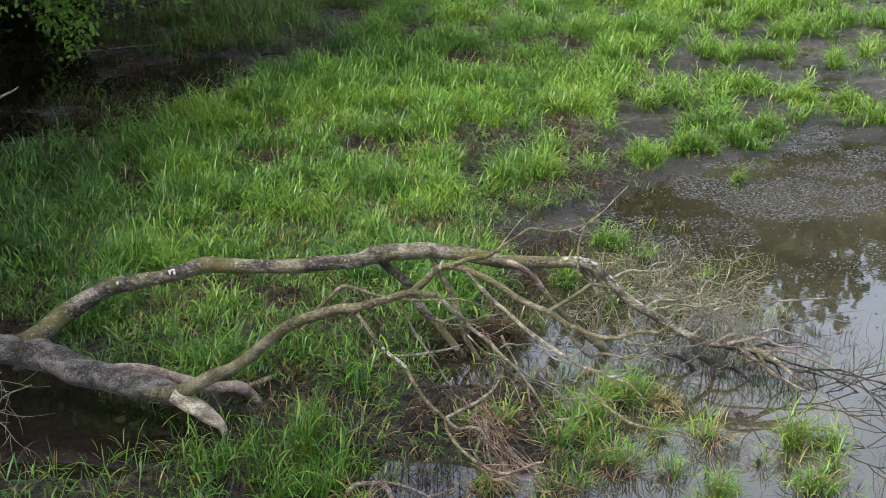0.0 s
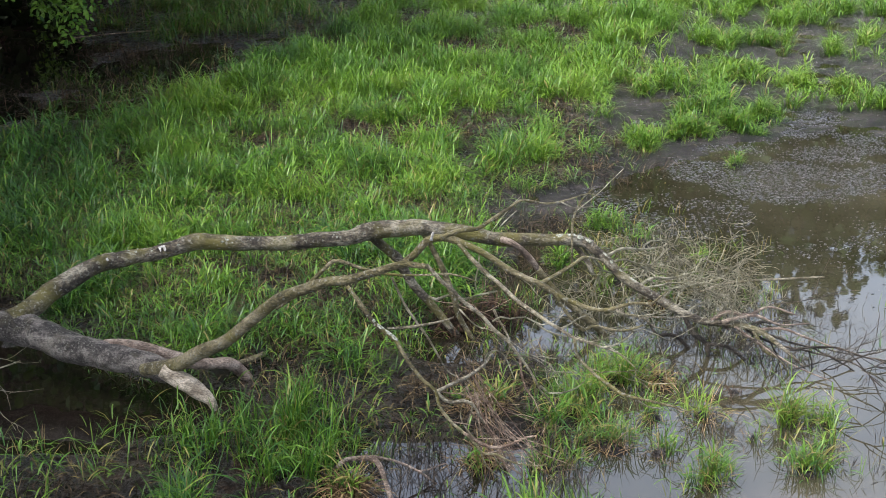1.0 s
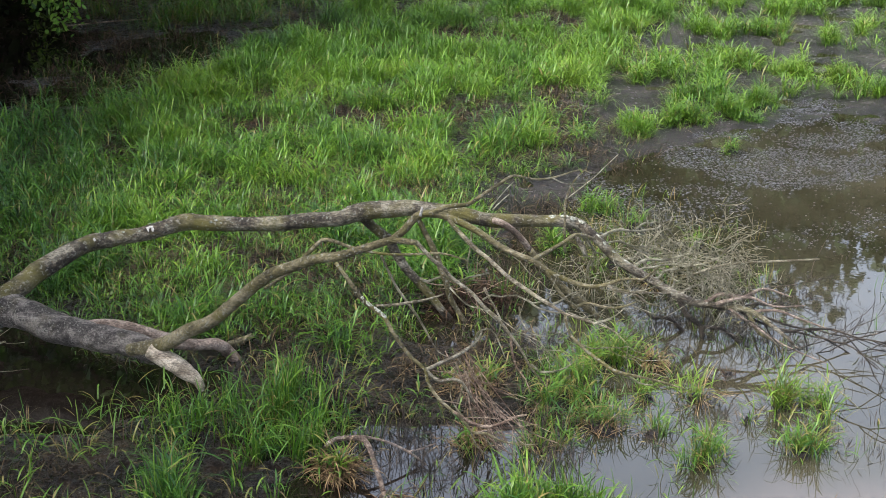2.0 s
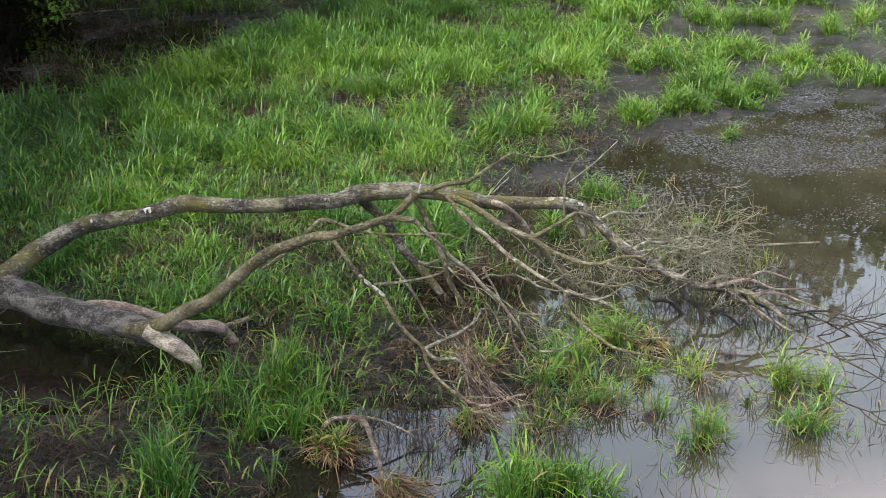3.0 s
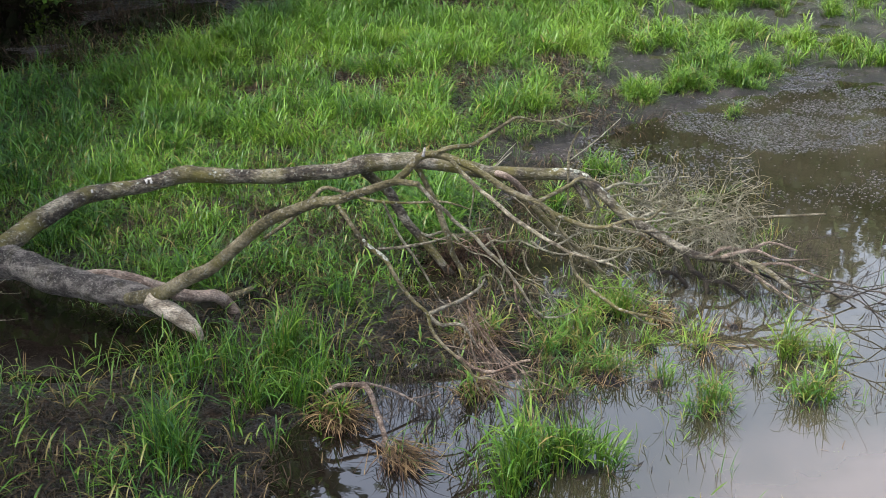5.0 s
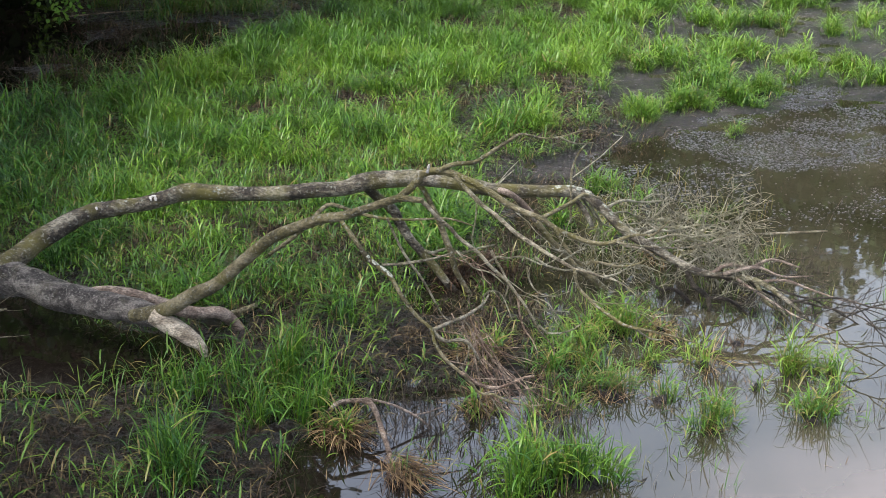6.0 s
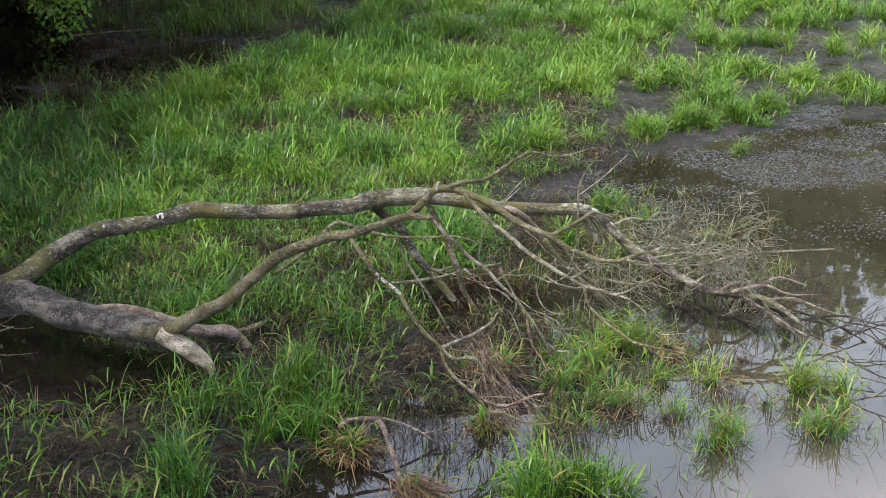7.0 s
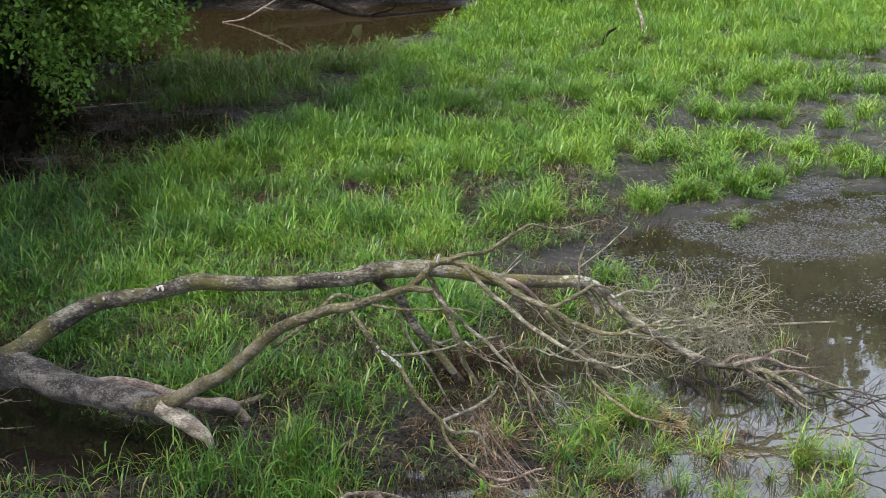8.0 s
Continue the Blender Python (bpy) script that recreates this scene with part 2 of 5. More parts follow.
# ---- mesh helpers ----
def mesh_ob(name, verts, quads=None, tris=None, mat=None, parent=None, label="", smooth=True, attrs=None, at=None):
    """Links one mesh object from arrays of corners, quads and triangles."""
    me = bpy.data.meshes.new(name)
    verts = np.asarray(verts, dtype=np.float32).reshape(-1, 3)
    quads = np.asarray(quads if quads is not None else [], dtype=np.int32).reshape(-1, 4)
    tris = np.asarray(tris if tris is not None else [], dtype=np.int32).reshape(-1, 3)
    me.vertices.add(len(verts))
    me.vertices.foreach_set("co", verts.ravel())
    loops = np.concatenate([quads.ravel(), tris.ravel()])
    me.loops.add(len(loops))
    me.loops.foreach_set("vertex_index", loops)
    starts = np.concatenate([np.arange(len(quads)) * 4, len(quads) * 4 + np.arange(len(tris)) * 3]).astype(np.int32)
    me.polygons.add(len(starts))
    me.polygons.foreach_set("loop_start", starts)
    me.polygons.foreach_set("use_smooth", np.full(len(starts), smooth))
    for key, values in (attrs or {}).items():
        me.attributes.new(key, "FLOAT", "POINT").data.foreach_set("value", np.asarray(values, dtype=np.float32))
    me.update(calc_edges=True)
    me.validate()
    if mat:
        me.materials.append(mat)
    ob = new(name, me)
    if at is not None:
        ob.location = at
    if parent is not None:
        ob.parent = parent
        ob.matrix_parent_inverse = Matrix.Translation(parent.location).inverted() if at is None else Matrix.Identity(4)
    if label:
        tagged(ob, label)
    return ob


class Bag:
    """Gathers pieces for one mesh."""

    def __init__(self):
        self.v, self.q, self.t, self.tone, self.dry, self.n = [], [], [], [], [], 0

    def add(self, v, q=(), t=(), tone=0.5, dry=0.0):
        v = np.asarray(v, dtype=float).reshape(-1, 3)
        self.v.append(v)
        if len(q):
            self.q.append(np.asarray(q) + self.n)
        if len(t):
            self.t.append(np.asarray(t) + self.n)
        self.tone.append(np.broadcast_to(tone, len(v)))
        self.dry.append(np.broadcast_to(dry, len(v)))
        self.n += len(v)

    def build(self, name, mat, parent=None, label="", smooth=True, at=None):
        return mesh_ob(name, np.concatenate(self.v), np.concatenate(self.q) if self.q else None, np.concatenate(self.t) if self.t else None,
                       mat, parent, label, smooth, {"tone": np.concatenate(self.tone), "dry": np.concatenate(self.dry)}, at)


LATTICE = np.random.default_rng(7).random((8, 256, 256))


def vnoise(x, y, scale, seed=0, octaves=4):
    """Smooth noise over the plan, 0 to 1."""
    out, amp, total = 0, 1.0, 0
    for o in range(octaves):
        px, py = x / scale + 17.3 * o, y / scale + 9.1 * o
        ix, iy = np.floor(px).astype(int), np.floor(py).astype(int)
        fx, fy = px - ix, py - iy
        fx, fy = fx * fx * (3 - 2 * fx), fy * fy * (3 - 2 * fy)
        t = LATTICE[(seed + o) % 8]
        g = lambda a, b: t[(ix + a) % 256, (iy + b) % 256]
        out = out + amp * ((g(0, 0) * (1 - fx) + g(1, 0) * fx) * (1 - fy) + (g(0, 1) * (1 - fx) + g(1, 1) * fx) * fy)
        total, amp, scale = total + amp, amp * 0.5, scale * 0.5
    return out / total


def inside(x, y, poly):
    hit = np.zeros(np.shape(x), bool)
    for (x0, y0), (x1, y1) in zip(poly, poly[1:] + poly[:1]):
        if y0 != y1:
            hit ^= ((y0 > y) != (y1 > y)) & (x < (x1 - x0) * (y - y0) / (y1 - y0) + x0)
    return hit


def smooth(points, step):
    """A smooth curve through points (x, y, z, radius)."""
    p = np.asarray(points, dtype=float)
    p = np.vstack([2 * p[0] - p[1], p, 2 * p[-1] - p[-2]])
    out = []
    for a, b, c, d in zip(p, p[1:], p[2:], p[3:]):
        k = max(2, int(np.linalg.norm((c - b)[:3]) / step))
        t = np.linspace(0, 1, k, endpoint=False)[:, None]
        out.append(0.5 * (2 * b + (c - a) * t + (2 * a - 5 * b + 4 * c - d) * t**2 + (3 * b - a - 3 * c + d) * t**3))
    out = np.vstack([*out, p[-2][None]])
    out[:, 3] = np.maximum(out[:, 3], 0.0012)
    return out


def sweep(path, sides, rough=0.0, rng=None, closed=True):
    """A tube along path (x, y, z, radius): corners, quads and end triangles."""
    c, r = path[:, :3], path[:, 3]
    tan = np.gradient(c, axis=0)
    tan /= np.linalg.norm(tan, axis=1)[:, None] + 1e-9
    ref = np.array((0, 0, 1.0)) if abs(tan[0][2]) < 0.9 else np.array((1.0, 0, 0))
    us = []
    u = np.cross(tan[0], ref)
    for t in tan:
        u = u - t * np.dot(u, t)
        u = u / (np.linalg.norm(u) + 1e-9)
        us.append(u)
    us = np.array(us)
    ws = np.cross(tan, us)
    ang = np.arange(sides) * 2 * np.pi / sides
    rad = np.repeat(r[:, None], sides, 1)
    if rough and rng is not None:
        k = len(c)
        lump = rng.normal(size=(k, sides))
        for _ in range(2):
            lump = (lump + np.roll(lump, 1, 1) + np.roll(lump, -1, 1)) / 3
            lump[1:-1] = (lump[:-2] + lump[1:-1] + lump[2:]) / 3
        slow = np.interp(np.arange(k), np.linspace(0, k - 1, max(2, k // 5)), rng.normal(size=max(2, k // 5)))
        rad = rad * (1 + rough * (lump * 2.2 + 0.45 * slow[:, None]))
    v = c[:, None] + rad[..., None] * (np.cos(ang)[None, :, None] * us[:, None] + np.sin(ang)[None, :, None] * ws[:, None])
    k = len(c)
    i = np.arange(k - 1)[:, None] * sides
    j, j2 = np.arange(sides)[None], (np.arange(sides)[None] + 1) % sides
    q = np.stack([i + j, i + j2, i + sides + j2, i + sides + j], -1).reshape(-1, 4)
    v = v.reshape(-1, 3)
    tris = []
    if closed:
        v = np.vstack([v, c[0], c[-1]])
        a, b = k * sides, k * sides + 1
        j, j2 = j[0], j2[0]
        tris = np.vstack([np.stack([np.full(sides, a), j2, j], -1), np.stack([np.full(sides, b), (k - 1) * sides + j, (k - 1) * sides + j2], -1)])
    return v, q, tris


def blades(bag, base, height, width, way, lean, curl, tone, dry, segs=4):
    """Grass blades: each one leans and curls over towards its way."""
    n = len(base)
    s = np.linspace(0, 1, segs + 1)
    ang = lean[:, None] + curl[:, None] * s[None] ** 1.5
    step = (height / segs)[:, None]
    dx = np.cumsum(np.hstack([np.zeros((n, 1)), (np.sin(ang) * step)[:, 1:]]), 1)
    dz = np.cumsum(np.hstack([np.zeros((n, 1)), (np.cos(ang) * step)[:, 1:]]), 1)
    out = np.stack([np.cos(way), np.sin(way), np.zeros(n)], -1)
    side = np.stack([-np.sin(way), np.cos(way), np.zeros(n)], -1)
    c = base[:, None] + out[:, None] * dx[..., None] + np.array((0, 0, 1.0)) * dz[..., None]
    w = width[:, None] * np.array([0.55, 0.95, 1.0, 0.8, 0.5, 0.3, 0.2])[:segs][None] * 0.5
    fold = np.array((0, 0, 1.0)) * 0.25
    left = c[:, :segs] + (side[:, None] + fold) * w[..., None]
    right = c[:, :segs] - (side[:, None] - fold) * w[..., None]
    v = np.empty((n, 2 * segs + 1, 3))
    v[:, 0 : 2 * segs : 2], v[:, 1 : 2 * segs : 2], v[:, -1] = left, right, c[:, -1]
    k = 2 * segs + 1
    o = (np.arange(n) * k)[:, None, None]
    q = np.array([[2 * i, 2 * i + 1, 2 * i + 3, 2 * i + 2] for i in range(segs - 1)])[None] + o
    t = np.array([[2 * segs - 2, 2 * segs - 1, 2 * segs]])[None] + o
    bag.add(v, q.reshape(-1, 4), t.reshape(-1, 3), np.repeat(tone, k), np.repeat(dry, k))


def leaves(bag, base, way, up, size, tone, slim=0.55):
    """Folded oval leaves from base along way."""
    n = len(base)
    way = way / (np.linalg.norm(way, axis=1)[:, None] + 1e-9)
    side = np.cross(way, up)
    side /= np.linalg.norm(side, axis=1)[:, None] + 1e-9
    nor = np.cross(side, way)
    s = size[:, None]
    f = lambda a, b, h: base + way * s * a + side * s * b * slim + nor * s * h
    v = np.stack([base, f(0.3, 0.42, 0.1), f(0.75, 0.36, 0.06), f(1.05, 0, -0.06), f(0.75, -0.36, 0.06), f(0.3, -0.42, 0.1)], 1)
    o = (np.arange(n) * 6)[:, None, None]
    q = np.array([[0, 1, 2, 3], [0, 3, 4, 5]])[None] + o
    bag.add(v, q.reshape(-1, 4), (), np.repeat(tone, 6), 0.0)


# ---- plan of the marsh ----
MEADOW = [(-12, 1.0), (-4.6, 0.5), (-3.7, 0.3), (-2.8, 0.05), (-1.8, -0.6), (-0.95, -0.95), (-0.5, -0.75), (0.0, -0.9), (0.5, -0.4), (0.7, 0.5), (1.3, 1.6),
          (1.45, 3.4), (1.7, 4.2), (2.6, 4.6), (3.0, 5.1), (3.2, 6.8), (3.4, 8.4), (4.1, 10.2), (5.5, 13.4), (7.3, 18.8), (12.5, 21), (45, 34), (45, 60),
          (8, 60), (3.9, 35), (2.4, 27), (1.5, 23.8), (0.2, 17.9), (-0.6, 14.0), (-1.2, 12.5), (-2.1, 11.6), (-2.4, 10.2), (-2.7, 8.9), (-3.3, 8.1), (-3.9, 7.1), (-4.6, 6.3), (-12, 4.9)]
WET = [(3.0, 7.2), (2.9, 8.4), (3.4, 10.2), (4.8, 13.4), (6.6, 19), (12.6, 20.8), (40, 26), (30, 9), (8.2, 7.6), (6.3, 8.2)]
DEEP = [(1.7, 1.1), (2.7, 2.1), (3.35, 3.9), (3.9, 4.7), (4.9, 5.2), (6.0, 6.0), (30, 6.2), (45, -40), (0.2, -40), (-0.3, -4.4), (-0.1, -2.6), (0.6, -2.5),
        (1.6, -2.6), (2.2, -2.3), (2.45, -1.2), (1.9, -0.3), (1.2, 0.8)]
CHANNEL = [(-40, 9.5), (-9, 8.2), (-5.2, 9.6), (-6.2, 13), (-7.2, 18), (-4.6, 19.4), (-2.5, 18.7), (-0.5, 21), (2.0, 28), (4.0, 36), (4, 70), (-1, 60), (-0.5, 28.5), (-4, 28.0),
           (-9, 27), (-40, 26)]
SCRUB = [(-2.5, 12.7), (-1.3, 13.4), (-0.6, 14.6), (0.2, 18.0), (0.4, 20.2), (-1.1, 18.9), (-2.5, 18.0), (-4.3, 18.3), (-4.9, 16.0), (-5.2, 12.6), (-4.2, 12.4)]
SHORE = [(-4.5, -2.1), (-2.5, -2.15), (-1.6, -1.75), (-0.9, -1.2), (0.2, -1.2), (0.5, -2.2), (-0.2, -2.6), (-0.35, -6), (-6, -6)]
MIDDLE = [(-1.2, -0.9), (0.0, -0.8), (0.5, -0.3), (0.9, 0.6), (1.5, 0.9), (2.0, -0.2), (2.5, -1.1), (2.3, -2.2), (1.6, -2.5), (0.4, -2.3), (-0.2, -2.4), (-0.6, -1.6)]
VIEW = [(-4.0, -4.8), (5.2, -4.8), (22, 38), (-15, 38)]
G0X, G0Y, GS = -16.0, -8.0, 0.1
gx, gy = np.meshgrid(np.arange(-16, 26, GS), np.arange(-8, 46, GS), indexing="ij")
warp_x = gx + 0.8 * (vnoise(gx, gy, 0.9, 1) - 0.5)
warp_y = gy + 0.8 * (vnoise(gx, gy, 0.9, 2) - 0.5)


def blurred(m, cells):
    m = m.astype(float)
    for _ in range(2):
        for axis in (0, 1):
            pad = [(0, 0), (0, 0)]
            pad[axis] = (cells + 1, cells)
            c = np.cumsum(np.pad(m, pad, mode="edge"), axis)
            k = 2 * cells + 1
            m = (c[k:] - c[:-k]) / k if axis == 0 else (c[:, k:] - c[:, :-k]) / k
    return m


def plan_mask(poly, cells=2):
    return blurred(inside(warp_x, warp_y, poly), cells)


def sample(grid, x, y):
    px = np.clip((x - G0X) / GS, 0, grid.shape[0] - 1.001)
    py = np.clip((y - G0Y) / GS, 0, grid.shape[1] - 1.001)
    ix, iy = px.astype(int), py.astype(int)
    fx, fy = px - ix, py - iy
    return (grid[ix, iy] * (1 - fx) + grid[ix + 1, iy] * fx) * (1 - fy) + (grid[ix, iy + 1] * (1 - fx) + grid[ix + 1, iy + 1] * fx) * fy


m_meadow, m_wet, m_deep, m_channel = plan_mask(MEADOW), plan_mask(WET), plan_mask(DEEP, 4), plan_mask(CHANNEL, 3)
m_scrub, m_shore, m_middle = plan_mask(SCRUB), plan_mask(SHORE), plan_mask(MIDDLE)


def ground_height(x, y):
    z = 0.012 + 0.075 * (vnoise(x, y, 1.1, 3) - 0.5) * 2 * 0.6 + 0.06 * (vnoise(x, y, 0.25, 5, 3) - 0.5)
    z = z + 0.09 * sample(m_meadow, x, y) + 0.03 * sample(m_scrub, x, y) + 0.012 * sample(m_wet, x, y) - 0.28 * np.maximum(sample(m_deep, x, y), np.clip((-5.2 - y) / 1.5, 0, 1)) - 0.35 * sample(m_channel, x, y)
    z = z + 0.035 * sample(m_shore, x, y) + 0.022 * sample(m_middle, x, y)
    for cx, cy, rx, ry, d in ((-2.45, -1.25, 0.95, 0.33, 0.13), (-3.1, -0.8, 0.7, 0.35, 0.13), (0.78, -0.22, 0.42, 0.34, 0.16), (0.35, -1.9, 0.35, 0.3, 0.06), (0.3, -2.3, 0.5, 0.25, 0.05), (-3.4, -1.6, 0.7, 0.4, 0.08), (-2.6, -1.85, 0.8, 0.3, 0.1), (-3.9, 10.2, 0.7, 1.1, 0.1), (-3.1, 11.2, 0.5, 0.6, 0.08)):
        z = z - d * np.exp(-(((x - cx) / rx) ** 2 + ((y - cy) / ry) ** 2) * 1.2)
    bank = np.clip((y - 28.5 - 0.02 * (x + 3) ** 2 * (x < 2)) / 6, 0, 1) * (x < 3) + np.clip((-x - 9) / 6, 0, 1) * (y > 27)
    return z + 1.1 * np.clip(bank, 0, 1) + 0.004 * np.clip(np.hypot(x, y) - 60, 0, 400) * (y > 0)


def spaced(*runs):
    out = [np.arange(a, b, s) for a, b, s in runs]
    return np.concatenate(out)


xs = spaced((-900, -60, 60), (-60, -14, 4), (-14, -6, 0.3), (-6, 8.5, 0.075), (8.5, 26, 0.25), (26, 60, 4), (60, 961, 60))
ys = spaced((-900, -60, 60), (-60, -6, 4), (-6, 7, 0.075), (7, 14, 0.12), (14, 30, 0.2), (30, 46, 0.5), (46, 80, 4), (80, 981, 60))
tx, ty = np.meshgrid(xs, ys, indexing="ij")
tz = ground_height(tx, ty)
nx, ny = len(xs), len(ys)
ii, jj = np.meshgrid(np.arange(nx - 1), np.arange(ny - 1), indexing="ij")
cells = np.stack([ii * ny + jj, (ii + 1) * ny + jj, (ii + 1) * ny + jj + 1, ii * ny + jj + 1], -1).reshape(-1, 4)
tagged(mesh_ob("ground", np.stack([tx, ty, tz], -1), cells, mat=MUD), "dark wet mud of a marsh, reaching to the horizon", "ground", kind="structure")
wx, wy = np.meshgrid(np.array([-900, -40, -12, 0, 12, 40, 900.0]), np.array([-900, -40, -8, 8, 20, 60, 900.0]), indexing="ij")
ii, jj = np.meshgrid(np.arange(6), np.arange(6), indexing="ij")
cells = np.stack([ii * 7 + jj, (ii + 1) * 7 + jj, (ii + 1) * 7 + jj + 1, ii * 7 + jj + 1], -1).reshape(-1, 4)
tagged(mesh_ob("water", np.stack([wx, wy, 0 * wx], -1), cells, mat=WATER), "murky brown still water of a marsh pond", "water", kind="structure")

# ---- the fallen tree ----
rng = np.random.default_rng(11)
fallen = tagged(new("fallen_tree"), "fallen bare tree with grey bark lying across the marsh", "tree")
fallen.location = (-3.0, -0.75, 0.0)


def limb(name, pts, mat=BARK, sides=14, step=0.05, rough=0.07, label="", on=None):
    path = smooth(pts, step)
    v, q, t = sweep(path, sides, rough, rng)
    return mesh_ob(name, v, q, t, mat, on or fallen, label)


trunk = limb("trunk", [(-7.2, 0.2, 0.32, 0.2), (-5.5, -0.3, 0.42, 0.17), (-4.2, -0.7, 0.52, 0.145), (-3.197, -0.8, 0.498, 0.1303), (-3.057, -0.8, 0.477, 0.1401), (-2.893, -0.8, 0.445, 0.1451), (-2.72, -0.914, 0.448, 0.1342), (-2.461, -1.029, 0.389, 0.1286), (-2.201, -1.143, 0.378, 0.1228), (-1.944, -1.257, 0.383, 0.1123), (-1.737, -1.371, 0.394, 0.105), (-1.6, -1.486, 0.41, 0.092), (-1.5, -1.6, 0.43, 0.06)],
             BARK_DARK, 26, 0.03, 0.1, "thick grey trunk")
main_limb = limb("main_limb", [(-3.034, -0.8, 0.55, 0.0915), (-2.909, -0.68, 0.595, 0.0875), (-2.792, -0.55, 0.658, 0.0883), (-2.581, -0.38, 0.762, 0.0843), (-2.364, -0.22, 0.836, 0.0753), (-2.134, -0.12, 0.853, 0.0708), (-1.892, -0.06, 0.875, 0.0686), (-1.692, -0.03, 0.925, 0.0764), (-1.542, 0, 0.963, 0.0791), (-1.39, 0, 0.969, 0.0765), (-1.137, 0, 0.954, 0.0664), (-0.883, 0, 0.949, 0.0639), (-0.628, 0, 0.961, 0.0691), (-0.398, 0, 0.989, 0.0716), (-0.117, 0, 1.006, 0.0716), (0.09, 0.03, 1.06, 0.082),
                   (0.5, 0.02, 1.1, 0.077), (0.91, 0, 1.07, 0.069), (1.32, 0, 0.99, 0.064), (1.99, 0, 0.98, 0.055), (2.19, -0.1, 0.91, 0.044), (2.44, -0.25, 0.7, 0.043),
                   (2.69, -0.35, 0.57, 0.041), (3.08, -0.5, 0.4, 0.038), (3.56, -0.65, 0.38, 0.028), (3.8, -0.9, 0.28, 0.018), (3.96, -1.0, 0.15, 0.008)],
     BARK, 18, 0.035, 0.06, "long arching limb with lichen and white splashes")
limb("branch_stub", [(-1.59, -1.6, 0.47, 0.0634), (-1.485, -1.633, 0.415, 0.077), (-1.401, -1.667, 0.376, 0.0769), (-1.313, -1.7, 0.337, 0.0723), (-1.23, -1.733, 0.298, 0.0632), (-1.174, -1.767, 0.249, 0.0406), (-1.146, -1.8, 0.191, 0.027)], BARK_PALE, 16, 0.03, 0.13, "broken stub with bare pale wood")
limb("branch_stub", [(-2.265, -1.05, 0.419, 0.0333), (-2.11, -1.1, 0.452, 0.052), (-1.959, -1.15, 0.469, 0.0565), (-1.718, -1.2, 0.44, 0.0517), (-1.545, -1.15, 0.355, 0.0521), (-1.416, -1.1, 0.28, 0.0525), (-1.286, -1.033, 0.233, 0.0481), (-1.153, -0.967, 0.208, 0.0532), (-1.069, -0.9, 0.118, 0.0586), (-1.001, -0.89, 0.027, 0.0588), (-0.942, -0.88, -0.048, 0.0492), (-0.907, -0.87, -0.124, 0.0395)],
     BARK_RED, 14, 0.04, 0.09, "bare reddish stub bent to the ground")
limb("branch_stub", [(-1.14, -0.9, 0.15, 0.0293), (-1.071, -0.8, 0.12, 0.0246), (-0.97, -0.7, 0.107, 0.0298), (-0.871, -0.6, 0.116, 0.025)], BARK_OLIVE, 10)
limb("branch", [(0.06, 0.06, 1.06, 0.05), (0.161, 0.12, 0.916, 0.0447), (0.343, 0.1, 0.759, 0.0439), (0.395, 0.09, 0.651, 0.043), (0.5, 0.074, 0.489, 0.0413), (0.617, 0.059, 0.354, 0.0404), (0.755, 0.042, 0.191, 0.0387), (0.874, 0.026, 0.036, 0.037), (0.928, 0.02, -0.019, 0.0361)],
     BARK, 14, 0.04, 0.07, label="grey branch propping the arch on the mud")
limb("branch", [(0.54, 0.03, 1.08, 0.028), (0.615, 0, 0.998, 0.0246), (0.688, -0.007, 0.854, 0.0271), (0.768, -0.016, 0.692, 0.0295), (0.827, -0.024, 0.529, 0.0287), (0.881, -0.03, 0.391, 0.0279), (0.921, -0.038, 0.224, 0.0262), (1.018, -0.046, 0.056, 0.0238), (1.062, -0.05, -0.011, 0.023)],
     BARK_OLIVE, 12, 0.04, 0.07)
limb("branch", [(1.27, 0.0, 1.0, 0.03), (1.385, -0.14, 1.012, 0.03), (1.492, -0.122, 0.925, 0.033), (1.574, -0.106, 0.833, 0.033), (1.642, -0.09, 0.734, 0.032)],
     BARK_RED, 12, 0.03, 0.12, label="branch stripped of bark, white and red")
limb("branch", [(1.642, -0.09, 0.734, 0.032), (1.726, -0.072, 0.616, 0.031), (1.829, -0.051, 0.486, 0.031), (1.97, -0.026, 0.34, 0.034), (2.107, -0.002, 0.211, 0.036), (2.229, 0.018, 0.099, 0.036), (2.353, 0.04, -0.039, 0.032), (2.407, 0.05, -0.102, 0.03)], BARK_OLIVE, 12, 0.04, 0.07)
limb("branch_stub", [(1.97, 0, 0.95, 0.021), (2.1, -0.05, 0.81, 0.026), (2.17, -0.08, 0.67, 0.023)], BARK, 8)
limb("branch", [(2.72, -0.18, 0.2, 0.01), (2.8, -0.2, 0.1, 0.016), (2.96, -0.25, 0.11, 0.021), (3.14, -0.3, -0.06, 0.018)], TWIG_DARK, 8)
limb("branch", [(2.98, -0.48, 0.41, 0.023), (3.06, -0.47, 0.25, 0.026), (3.2, -0.46, 0.13, 0.023), (3.24, -0.45, -0.08, 0.018)], TWIG_DARK, 8)
limb("branch", [(3.2, -0.46, 0.13, 0.018), (3.39, -0.5, 0.12, 0.018), (3.54, -0.52, 0.01, 0.015), (3.64, -0.55, -0.06, 0.01)], TWIG_DARK, 8)
limb("branch", [(3.56, -0.65, 0.38, 0.02), (3.66, -0.75, 0.2, 0.015), (3.79, -0.8, 0.14, 0.01), (3.9, -0.85, -0.03, 0.006)], BARK, 8)
